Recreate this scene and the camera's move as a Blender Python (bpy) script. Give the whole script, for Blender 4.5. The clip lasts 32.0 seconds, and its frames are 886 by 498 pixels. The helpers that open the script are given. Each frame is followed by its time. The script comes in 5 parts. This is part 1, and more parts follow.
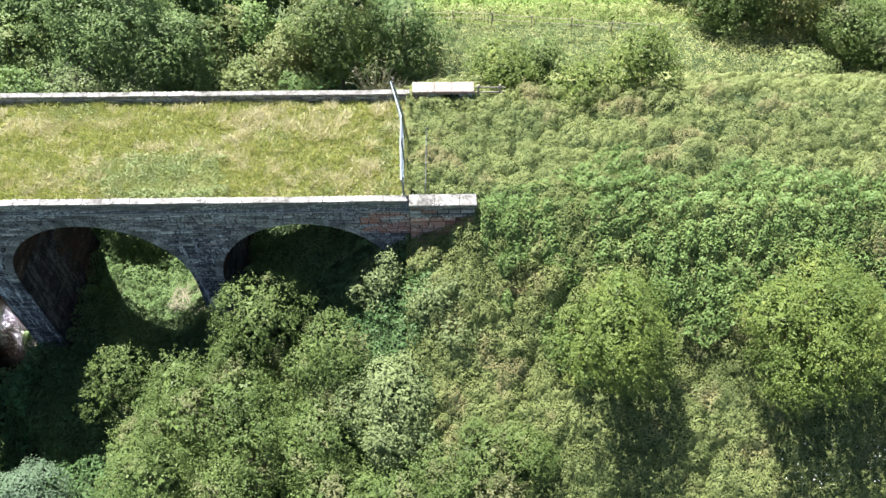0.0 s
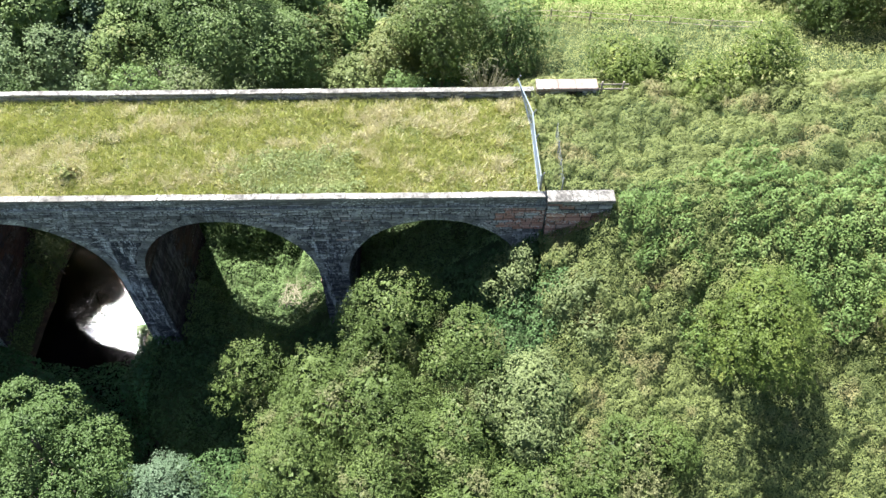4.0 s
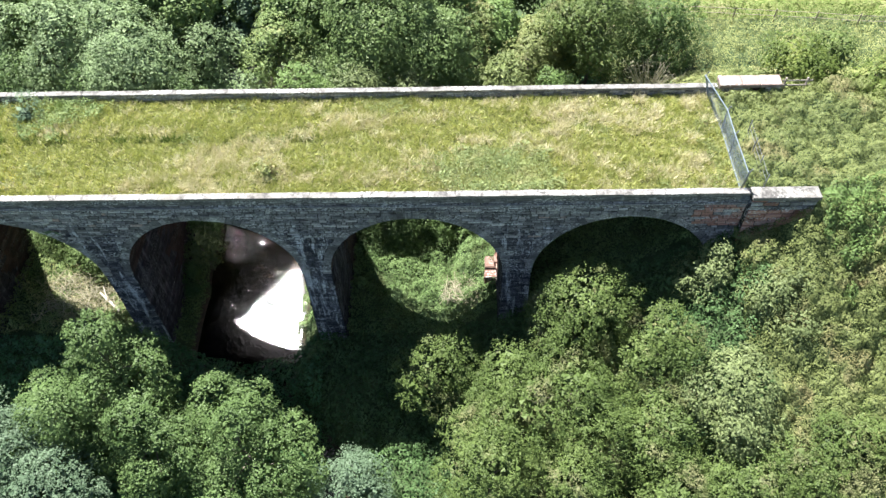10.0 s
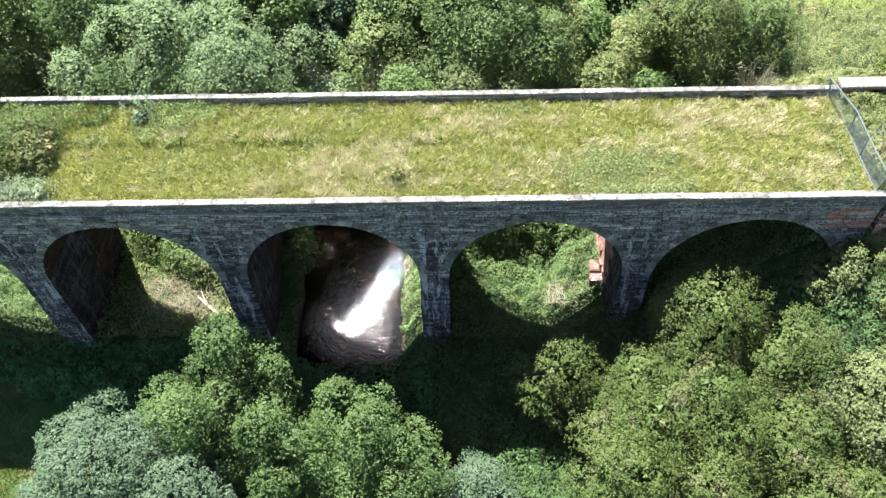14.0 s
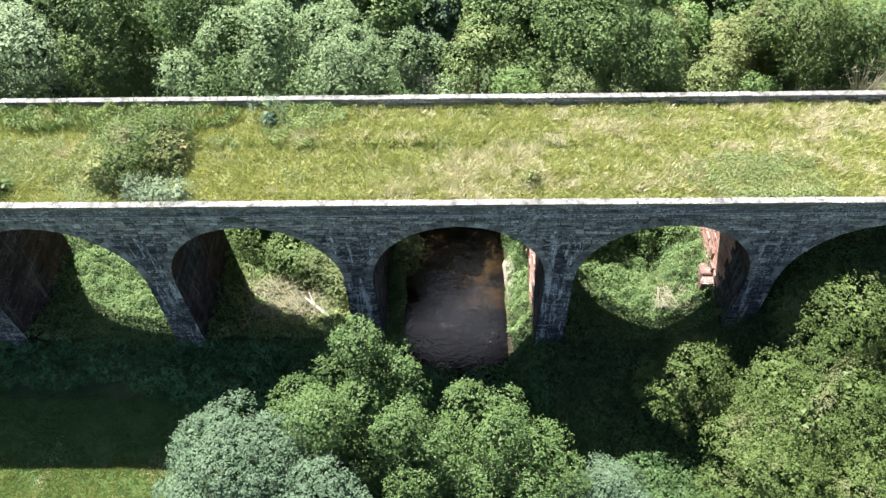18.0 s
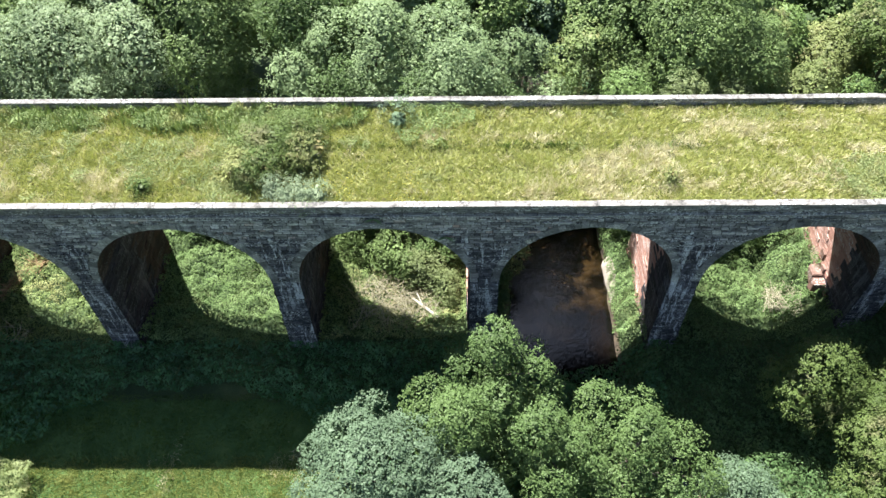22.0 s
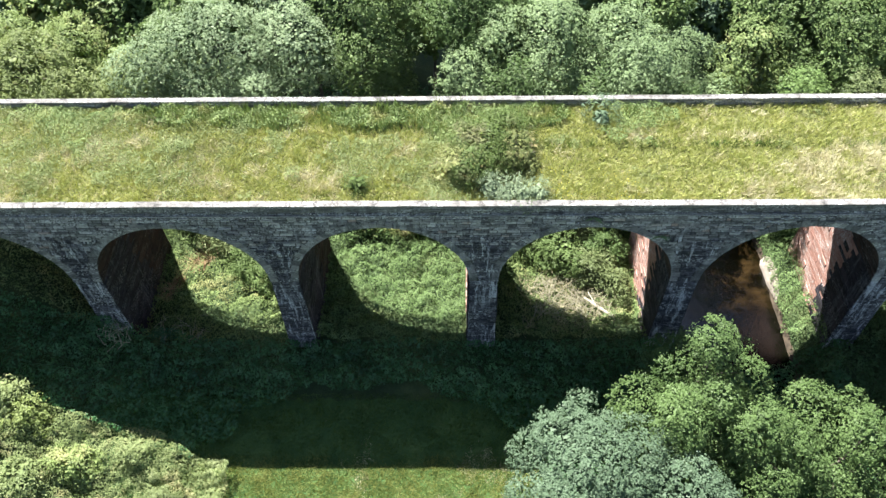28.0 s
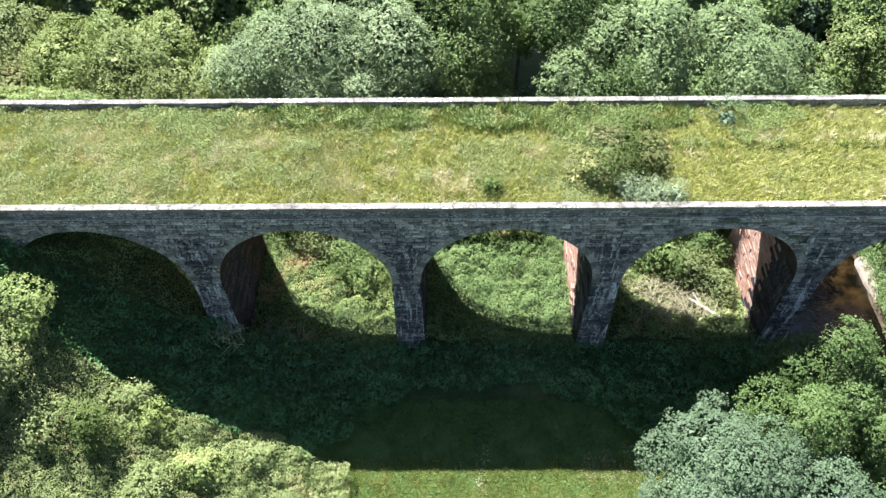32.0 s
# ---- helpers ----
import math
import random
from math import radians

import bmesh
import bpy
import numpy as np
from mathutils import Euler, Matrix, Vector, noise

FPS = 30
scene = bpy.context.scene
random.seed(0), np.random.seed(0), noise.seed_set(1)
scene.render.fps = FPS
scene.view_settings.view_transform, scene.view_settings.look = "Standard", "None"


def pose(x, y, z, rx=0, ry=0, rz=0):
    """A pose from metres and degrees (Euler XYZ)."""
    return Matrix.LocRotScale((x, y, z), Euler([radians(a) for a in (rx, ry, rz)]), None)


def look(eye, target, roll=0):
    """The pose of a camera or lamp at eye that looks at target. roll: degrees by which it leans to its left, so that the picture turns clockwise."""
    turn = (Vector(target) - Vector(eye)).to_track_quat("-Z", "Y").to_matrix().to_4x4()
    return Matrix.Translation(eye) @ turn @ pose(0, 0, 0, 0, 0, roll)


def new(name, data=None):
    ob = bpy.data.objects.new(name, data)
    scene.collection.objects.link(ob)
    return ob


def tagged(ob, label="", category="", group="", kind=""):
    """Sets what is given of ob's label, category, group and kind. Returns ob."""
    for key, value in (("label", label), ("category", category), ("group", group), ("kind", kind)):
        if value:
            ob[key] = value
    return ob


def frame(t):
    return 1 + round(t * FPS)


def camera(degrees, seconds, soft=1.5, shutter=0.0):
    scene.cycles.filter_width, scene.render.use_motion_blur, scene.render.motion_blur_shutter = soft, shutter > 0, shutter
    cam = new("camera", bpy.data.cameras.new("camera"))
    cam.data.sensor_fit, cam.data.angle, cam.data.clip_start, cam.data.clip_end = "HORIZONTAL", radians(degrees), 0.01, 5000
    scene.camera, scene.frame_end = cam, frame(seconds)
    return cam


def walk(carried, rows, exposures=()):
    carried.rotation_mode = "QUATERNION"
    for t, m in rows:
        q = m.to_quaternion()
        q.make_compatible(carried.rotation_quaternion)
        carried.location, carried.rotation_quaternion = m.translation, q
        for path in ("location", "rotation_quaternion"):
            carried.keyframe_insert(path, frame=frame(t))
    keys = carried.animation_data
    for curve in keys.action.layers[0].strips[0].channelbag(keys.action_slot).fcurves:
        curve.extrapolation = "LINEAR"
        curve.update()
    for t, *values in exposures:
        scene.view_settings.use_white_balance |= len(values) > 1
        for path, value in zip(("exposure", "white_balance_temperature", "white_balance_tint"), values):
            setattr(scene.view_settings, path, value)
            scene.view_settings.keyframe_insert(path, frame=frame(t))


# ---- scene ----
cam = camera(59.5, 32.0, soft=1.45)
PATH = [
    (0, (2.89, -26.299, 43.19), (2.928, -25.082, 41.603), 0.7),
    (3, (-1.971, -26.442, 43.18), (-1.96, -25.223, 41.594), -0.2),
    (6, (-6.763, -26.781, 43.135), (-6.774, -25.559, 41.552), -0.9),
    (9, (-11.57, -26.811, 43.246), (-11.606, -25.592, 41.662), -1.8),
    (11, (-15.167, -26.466, 43.496), (-15.203, -25.256, 41.905), -2.0),
    (14, (-20.467, -26.33, 43.343), (-20.497, -25.114, 41.756), -1.8),
    (17, (-25.753, -26.378, 43.426), (-25.792, -25.157, 41.843), -1.8),
    (20, (-31.373, -26.374, 43.609), (-31.411, -25.154, 42.024), -1.7),
    (23, (-37.121, -26.582, 43.661), (-37.153, -25.357, 42.081), -1.4),
    (25, (-41.065, -26.644, 43.674), (-41.101, -25.418, 42.094), -1.4),
    (28, (-46.885, -26.574, 43.667), (-46.921, -25.35, 42.086), -1.5),
    (30, (-50.768, -26.682, 43.573), (-50.791, -25.454, 41.994), -1.1),
    (32, (-54.562, -26.315, 43.743), (-54.579, -25.096, 42.158), -0.9),
]
walk(cam, [(t, look(eye, target, roll)) for t, eye, target, roll in PATH])

# ---------------------------------------------------------------- light
SUN_EL, SUN_AZ = radians(56.4), radians(29.5)      # height; turn from +y towards -x
world = bpy.data.worlds.new("sky")
scene.world = world
world.use_nodes = True
wn = world.node_tree
sky = wn.nodes.new("ShaderNodeTexSky")
sky.sky_type, sky.sun_disc = "NISHITA", False
sky.sun_elevation, sky.sun_rotation = SUN_EL, -SUN_AZ
wn.links.new(sky.outputs[0], wn.nodes["Background"].inputs[0])
wn.nodes["Background"].inputs[1].default_value = 0.044
sun = new("sun", bpy.data.lights.new("sun", "SUN"))
sun.data.energy, sun.data.angle, sun.data.color = 5.0, radians(0.55), (1.0, 0.965, 0.92)
SUN_DIR = Vector((-math.sin(SUN_AZ) * math.cos(SUN_EL), math.cos(SUN_AZ) * math.cos(SUN_EL), math.sin(SUN_EL)))
sun.matrix_world = look(SUN_DIR * 90 + Vector((-40, 0, 0)), (-40, 0, 0))
scene.view_settings.exposure = 2.08

# ---------------------------------------------------------------- materials
def shader(name):
    mat = bpy.data.materials.new(name)
    mat.use_nodes = True
    return mat, mat.node_tree, mat.node_tree.nodes["Principled BSDF"]


def node(tree, kind, **values):
    n = tree.nodes.new(kind)
    for k, v in values.items():
        n.inputs[k].default_value = v
    return n


def world_coords(tree, stretch=(1, 1, 1)):
    ge, mp = tree.nodes.new("ShaderNodeNewGeometry"), tree.nodes.new("ShaderNodeMapping")
    mp.inputs["Scale"].default_value = stretch
    tree.links.new(ge.outputs["Position"], mp.inputs[0])
    return mp.outputs[0]


def tex(tree, vec, scale, detail=4.0, rough=0.6):
    n = node(tree, "ShaderNodeTexNoise", Scale=scale, Detail=detail, Roughness=rough)
    tree.links.new(vec, n.inputs["Vector"])
    return n.outputs["Fac"]


def ramp(tree, fac, stops):
    n = tree.nodes.new("ShaderNodeValToRGB")
    e = n.color_ramp.elements
    while len(e) < len(stops):
        e.new(0.5)
    for el, (p, c) in zip(e, stops):
        el.position, el.color = p, (*c, 1)
    tree.links.new(fac, n.inputs[0])
    return n.outputs[0]


def mix(tree, fac, a, b, mode="MIX"):
    n = tree.nodes.new("ShaderNodeMix")
    n.data_type, n.blend_type = "RGBA", mode
    for sock, v in ((n.inputs[0], fac), (n.inputs[6], a), (n.inputs[7], b)):
        if isinstance(v, (int, float)):
            sock.default_value = v
        elif isinstance(v, tuple):
            sock.default_value = (*v, 1)
        else:
            tree.links.new(v, sock)
    return n.outputs[2]


def maths(tree, op, a, b=0.0):
    n = tree.nodes.new("ShaderNodeMath")
    n.operation = op
    for sock, v in zip(n.inputs, (a, b)):
        if isinstance(v, (int, float)):
            sock.default_value = v
        else:
            tree.links.new(v, sock)
    return n.outputs[0]


def bump(tree, bsdf, height, strength, distance):
    b = node(tree, "ShaderNodeBump", Strength=strength, Distance=distance)
    tree.links.new(height, b.inputs["Height"])
    tree.links.new(b.outputs[0], bsdf.inputs["Normal"])


def piece_random(tree):
    """One number a piece: objects of their own and islands of a joined mesh alike."""
    ge, oi = tree.nodes.new("ShaderNodeNewGeometry"), tree.nodes.new("ShaderNodeObjectInfo")
    return maths(tree, "FRACT", maths(tree, "ADD", ge.outputs["Random Per Island"], oi.outputs["Random"]))


def stone(name, stops, stain, streak, stain_at=(0.44, 0.62), runs=0.5, runs_from=0.60, lime=0.0, beds=0.75, relief=0.85, grit=0.7, crusts=0.9):
    mat, t, b = shader(name)
    p = world_coords(t)
    col = ramp(t, piece_random(t), stops)
    grain = tex(t, p, 9.0, 6.0, 0.7)
    col = mix(t, grit, col, ramp(t, grain, [(0.36, (0.30, 0.30, 0.30)), (0.62, (1.0, 1.0, 1.0))]), "MULTIPLY")
    soot = ramp(t, tex(t, world_coords(t, (0.8, 0.8, 2.0)), 0.9, 7.0, 0.72), [(stain_at[0], (0, 0, 0)), (stain_at[1], (1, 1, 1))])
    col = mix(t, soot, col, stain)
    pale = ramp(t, tex(t, world_coords(t, (1.6, 1.6, 0.45)), 1.6, 7.0, 0.8), [(runs_from, (0, 0, 0)), (runs_from + 0.12, (1, 1, 1))])
    col = mix(t, maths(t, "MULTIPLY", pale, runs), col, streak)
    if lime:
        # white lime that has run down from the joints
        wet = ramp(t, tex(t, world_coords(t, (1, 1, 0.35)), 0.34, 2.0, 0.5), [(0.46 - 0.12 * lime, (0, 0, 0)), (0.55 - 0.12 * lime, (1, 1, 1))])
        thin = ramp(t, tex(t, world_coords(t, (1.7, 1.7, 0.26)), 1.2, 8.0, 0.8), [(0.515, (0, 0, 0)), (0.57, (1, 1, 1))])
        col = mix(t, maths(t, "MULTIPLY", maths(t, "MULTIPLY", wet, thin), lime), col, (0.60, 0.62, 0.65))
    # dark weathered beds
    dark = ramp(t, tex(t, world_coords(t, (0.7, 0.7, 5.0)), 2.4, 6.0, 0.75), [(0.40, (0.22, 0.22, 0.23)), (0.53, (1, 1, 1))])
    col = mix(t, beds, col, dark, "MULTIPLY")
    # pale crusts strung along the joints, in some stretches only
    crust = ramp(t, tex(t, world_coords(t, (1.0, 1.0, 2.2)), 8.0, 4.0, 0.6), [(0.54, (0, 0, 0)), (0.57, (1, 1, 1))])
    where = ramp(t, tex(t, world_coords(t, (0.35, 0.35, 2.4)), 0.9, 3.0, 0.6), [(0.47, (0, 0, 0)), (0.60, (0.8, 0.8, 0.8))])
    sep = t.nodes.new("ShaderNodeSeparateXYZ")
    t.links.new(p, sep.inputs[0])
    ledge = ramp(t, maths(t, "SUBTRACT", sep.outputs[2], 11.6), [(0.15, (0, 0, 0)), (0.32, (1, 1, 1)), (0.52, (1, 1, 1)), (0.66, (0, 0, 0))])
    where = maths(t, "MAXIMUM", where, maths(t, "MULTIPLY", ledge, ramp(t, tex(t, world_coords(t, (1, 1, 0)), 0.35, 3.0, 0.6), [(0.40, (0, 0, 0)), (0.55, (1, 1, 1))])))
    col = mix(t, maths(t, "MULTIPLY", maths(t, "MULTIPLY", crust, where), crusts), col, (0.72, 0.73, 0.72))
    t.links.new(col, b.inputs["Base Color"])
    b.inputs["Roughness"].default_value = 0.9
    b.inputs["Specular IOR Level"].default_value = 0.25
    bump(t, b, tex(t, p, 14.0, 6.0, 0.7), relief, 0.045)
    return mat


M_STONE = stone("weathered_stone", [(0.0, (0.120, 0.119, 0.121)), (0.25, (0.215, 0.212, 0.213)), (0.6, (0.330, 0.325, 0.322)), (0.85, (0.450, 0.442, 0.434)), (0.96, (0.620, 0.606, 0.590)), (1.0, (0.440, 0.320, 0.275))],
                (0.075, 0.075, 0.080), (0.52, 0.52, 0.52), (0.52, 0.70), 0.4, 0.60, 0.25, 0.55, 0.85, 0.45)
M_RING = stone("arch_ring_stone", [(0.0, (0.130, 0.131, 0.138)), (0.6, (0.225, 0.224, 0.232)), (1.0, (0.340, 0.334, 0.338))],
               (0.070, 0.070, 0.078), (0.42, 0.43, 0.45), (0.52, 0.70), 0.4, 0.62, 0.3, 0.5, 0.85, 0.45)
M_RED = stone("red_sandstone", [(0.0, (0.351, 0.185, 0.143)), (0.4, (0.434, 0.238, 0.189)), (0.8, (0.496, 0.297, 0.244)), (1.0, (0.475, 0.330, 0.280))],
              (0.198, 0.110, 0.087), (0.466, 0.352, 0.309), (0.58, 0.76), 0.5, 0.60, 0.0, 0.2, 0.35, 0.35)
M_RUIN = stone("broken_red_stone", [(0.0, (0.19, 0.105, 0.082)), (0.5, (0.235, 0.140, 0.112)), (1.0, (0.275, 0.185, 0.152))],
               (0.11, 0.066, 0.055), (0.33, 0.265, 0.235), (0.56, 0.74), 0.5, 0.60, 0.0, 0.3, 0.6, 0.5)
# red sandstone with shade put into its colour, for unlit faces
M_REDDARK = stone("shaded_red_stone", [(0.0, (0.037, 0.022, 0.019)), (0.5, (0.066, 0.036, 0.029)), (1.0, (0.083, 0.056, 0.050))],
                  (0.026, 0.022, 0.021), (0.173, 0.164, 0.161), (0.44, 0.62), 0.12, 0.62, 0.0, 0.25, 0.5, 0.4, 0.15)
# soot, plus shade put into the colour of the sides' unlit part
M_SOOTSHADE = stone("sooty_shaded_side_stone", [(0.0, (0.025, 0.024, 0.032)), (0.6, (0.048, 0.045, 0.058)), (1.0, (0.067, 0.052, 0.063))], (0.016, 0.015, 0.015), (0.169, 0.173, 0.181), (0.44, 0.62), 0.14, 0.62, 0.12, 0.2, 0.5, 0.4, 0.2)
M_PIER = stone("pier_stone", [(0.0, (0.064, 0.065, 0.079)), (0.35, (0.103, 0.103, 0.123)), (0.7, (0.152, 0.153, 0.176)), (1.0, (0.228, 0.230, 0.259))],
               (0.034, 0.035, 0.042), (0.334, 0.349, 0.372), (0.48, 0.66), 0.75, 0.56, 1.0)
M_MORTAR = stone("old_mortar", [(0.0, (0.045, 0.043, 0.042)), (1.0, (0.070, 0.067, 0.064))], (0.035, 0.033, 0.032), (0.30, 0.30, 0.30))
M_COPING = stone("pale_coping", [(0.0, (0.242, 0.235, 0.221)), (0.5, (0.270, 0.263, 0.249)), (1.0, (0.294, 0.288, 0.276))],
                 (0.124, 0.118, 0.108), (0.330, 0.324, 0.309), (0.52, 0.74))
M_PINK = stone("pink_coping", [(0.0, (0.278, 0.206, 0.182)), (1.0, (0.323, 0.250, 0.224))], (0.239, 0.170, 0.144), (0.360, 0.306, 0.280), (0.60, 0.80), 0.5, 0.60, 0.0, 0.3, 0.5, 0.4)


def leafy(name, dark, mid, light, through_it=0.32, patch=0.35, odd=None, gloss=0.14):
    """Foliage: tint by leaf, by clump and by stretch of ground; some light passes through."""
    mat, t, b = shader(name)
    p = world_coords(t)
    ge = t.nodes.new("ShaderNodeNewGeometry")
    f = maths(t, "ADD", maths(t, "MULTIPLY", ge.outputs["Random Per Island"], 0.14),
              maths(t, "MULTIPLY", tex(t, p, patch, 5.0, 0.65), 0.95))
    f = maths(t, "SUBTRACT", f, 0.10)
    col = ramp(t, f, [(0.2, dark), (0.5, mid), (0.78, light)])
    if odd:
        spot = ramp(t, tex(t, p, patch * 1.7, 3.0, 0.5), [(0.56, (0, 0, 0)), (0.68, (1, 1, 1))])
        col = mix(t, maths(t, "MULTIPLY", spot, 0.7), col, odd)
    t.links.new(col, b.inputs["Base Color"])
    b.inputs["Roughness"].default_value = 0.5 if gloss < 0.4 else 0.4
    b.inputs["Specular IOR Level"].default_value = gloss
    tr = t.nodes.new("ShaderNodeBsdfTranslucent")
    t.links.new(mix(t, 1.0, col, (1.0, 1.0, 0.68), "MULTIPLY"), tr.inputs["Color"])
    ms = t.nodes.new("ShaderNodeMixShader")
    ms.inputs[0].default_value = through_it * 0.66
    t.links.new(b.outputs[0], ms.inputs[1])
    t.links.new(tr.outputs[0], ms.inputs[2])
    t.links.new(ms.outputs[0], t.nodes["Material Output"].inputs[0])
    return mat


L_ALDER = leafy("alder_leaf", (0.040, 0.075, 0.024), (0.094, 0.149, 0.051), (0.134, 0.207, 0.074))
L_GREY = leafy("whitebeam_leaf", (0.057, 0.093, 0.054), (0.105, 0.160, 0.096), (0.150, 0.216, 0.132))
L_THORN = leafy("hawthorn_leaf", (0.044, 0.072, 0.020), (0.094, 0.138, 0.040), (0.150, 0.196, 0.065), 0.3, 0.3, (0.185, 0.180, 0.094))
L_OLIVE = leafy("olive_leaf", (0.090, 0.125, 0.042), (0.194, 0.240, 0.092), (0.285, 0.333, 0.141))
L_PALE = leafy("pale_ash_leaf", (0.111, 0.169, 0.085), (0.227, 0.301, 0.165), (0.303, 0.400, 0.219))
L_YELLOW = leafy("yellow_flower", (0.50, 0.42, 0.03), (0.60, 0.50, 0.04), (0.70, 0.58, 0.06), 0.2, 2.0)
L_WHITE = leafy("white_flower", (0.60, 0.60, 0.54), (0.68, 0.68, 0.62), (0.74, 0.74, 0.68), 0.2, 2.0)
L_ASH = leafy("ash_leaf", (0.092, 0.138, 0.066), (0.194, 0.271, 0.128), (0.277, 0.371, 0.183))
L_DARK = leafy("sycamore_leaf", (0.055, 0.094, 0.033), (0.126, 0.186, 0.065), (0.166, 0.249, 0.084))
L_FRESH = leafy("fresh_leaf", (0.075, 0.108, 0.043), (0.151, 0.190, 0.080), (0.200, 0.254, 0.108))
L_GORSE = leafy("bush_leaf", (0.065, 0.087, 0.031), (0.172, 0.197, 0.070), (0.329, 0.326, 0.136), 0.2, 0.6, (0.241, 0.181, 0.097))
L_BLUE = leafy("blue_leaf", (0.126, 0.178, 0.104), (0.208, 0.268, 0.161), (0.318, 0.373, 0.231))
L_BRAMBLE = leafy("bramble_leaf", (0.082, 0.110, 0.039), (0.178, 0.213, 0.078), (0.227, 0.271, 0.101), 0.3, 0.3, (0.233, 0.208, 0.106))
L_BRACKEN = leafy("bracken_leaf", (0.060, 0.108, 0.032), (0.135, 0.210, 0.067), (0.232, 0.306, 0.114), 0.3, 0.3)
L_NETTLE = leafy("nettle_leaf", (0.022, 0.072, 0.027), (0.061, 0.162, 0.054), (0.125, 0.257, 0.101), 0.3, 0.5, None, 0.4)
L_WILD = leafy("wild_scrub_leaf", (0.080, 0.133, 0.045), (0.188, 0.255, 0.095), (0.326, 0.380, 0.156), 0.3, 0.45, (0.319, 0.313, 0.140))
L_WESTERN = leafy("west_bramble_leaf", (0.101, 0.154, 0.053), (0.232, 0.302, 0.109), (0.294, 0.383, 0.140), 0.34, 0.4, (0.361, 0.350, 0.163))
L_THICK = leafy("thorn_tree_leaf", (0.038, 0.069, 0.015), (0.112, 0.155, 0.037), (0.255, 0.275, 0.074), 0.3, 0.4)
L_LIME = leafy("yellow_scrub_leaf", (0.103, 0.144, 0.041), (0.200, 0.254, 0.085), (0.301, 0.355, 0.139), 0.36, 0.3)
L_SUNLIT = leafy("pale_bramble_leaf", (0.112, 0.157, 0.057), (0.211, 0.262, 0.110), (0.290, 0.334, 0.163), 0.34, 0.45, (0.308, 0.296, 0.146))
L_LUSH = leafy("lush_weed_leaf", (0.064, 0.114, 0.039), (0.140, 0.214, 0.081), (0.219, 0.309, 0.127), 0.3, 0.6)
L_IVY = leafy("ivy_leaf", (0.030, 0.066, 0.024), (0.072, 0.130, 0.048), (0.130, 0.200, 0.084), 0.3, 0.5)
L_GRASS = leafy("grass_blade", (0.246, 0.291, 0.088), (0.370, 0.393, 0.142), (0.489, 0.481, 0.207), 0.42, 1.5, (0.624, 0.570, 0.372))
L_FIELD = leafy("pasture_blade", (0.079, 0.135, 0.027), (0.119, 0.182, 0.042), (0.154, 0.215, 0.061), 0.3, 0.3)
L_LAWN = leafy("lawn_blade", (0.052, 0.094, 0.021), (0.092, 0.148, 0.033), (0.140, 0.190, 0.052), 0.3, 0.5)
L_SCRUB = leafy("scrub_leaf", (0.126, 0.150, 0.057), (0.265, 0.295, 0.114), (0.373, 0.411, 0.161), 0.3, 0.22, (0.343, 0.321, 0.176))
L_STRAW = leafy("straw_blade", (0.450, 0.408, 0.258), (0.580, 0.541, 0.381), (0.700, 0.673, 0.515), 0.4, 1.2)


L_SUNTONE = leafy("sunlit_tone_blade", (0.165, 0.195, 0.055), (0.225, 0.250, 0.078), (0.330, 0.325, 0.130), 0.35, 0.8)
L_CANE = leafy("dead_cane", (0.24, 0.22, 0.12), (0.36, 0.33, 0.21), (0.48, 0.44, 0.30), 0.3, 1.0)
L_DRYRED = leafy("dry_red_stem", (0.22, 0.14, 0.08), (0.34, 0.23, 0.14), (0.45, 0.34, 0.22), 0.3, 1.0)


def plain(name, a, b_, scale, rough=0.85, metal=0.0, relief=0.3, dist=0.02):
    mat, t, b = shader(name)
    p = world_coords(t)
    f = maths(t, "ADD", maths(t, "MULTIPLY", tex(t, p, scale, 5.0), 0.6), maths(t, "MULTIPLY", tex(t, p, scale * 8, 4.0), 0.4))
    t.links.new(ramp(t, f, [(0.35, a), (0.65, b_)]), b.inputs["Base Color"])
    b.inputs["Roughness"].default_value, b.inputs["Metallic"].default_value = rough, metal
    bump(t, b, tex(t, p, scale * 10, 5.0), relief, dist)
    return mat


M_BARK = plain("bark", (0.06, 0.05, 0.04), (0.15, 0.125, 0.10), 3.0)
M_DEAD = plain("dead_wood", (0.19, 0.175, 0.115), (0.37, 0.35, 0.245), 4.0)
M_PALEWOOD = plain("stripped_wood", (0.42, 0.39, 0.33), (0.60, 0.57, 0.50), 4.0)
M_STEEL = plain("galvanised_steel", (0.167, 0.211, 0.254), (0.234, 0.285, 0.335), 3.0, 0.45, 0.6, 0.1, 0.002)
M_DARKSTEEL = plain("dull_steel", (0.14, 0.16, 0.18), (0.22, 0.24, 0.26), 3.0, 0.55, 0.5, 0.1, 0.002)
M_RAIL = plain("grey_timber", (0.20, 0.17, 0.14), (0.34, 0.30, 0.26), 5.0)
M_SAND = plain("river_sand", (0.22, 0.19, 0.155), (0.33, 0.29, 0.25), 1.5, 0.9, 0.0, 0.5, 0.03)
M_SOIL = plain("deck_turf", (0.085, 0.10, 0.03), (0.15, 0.155, 0.055), 0.8, 0.95, 0.0, 0.7, 0.05)


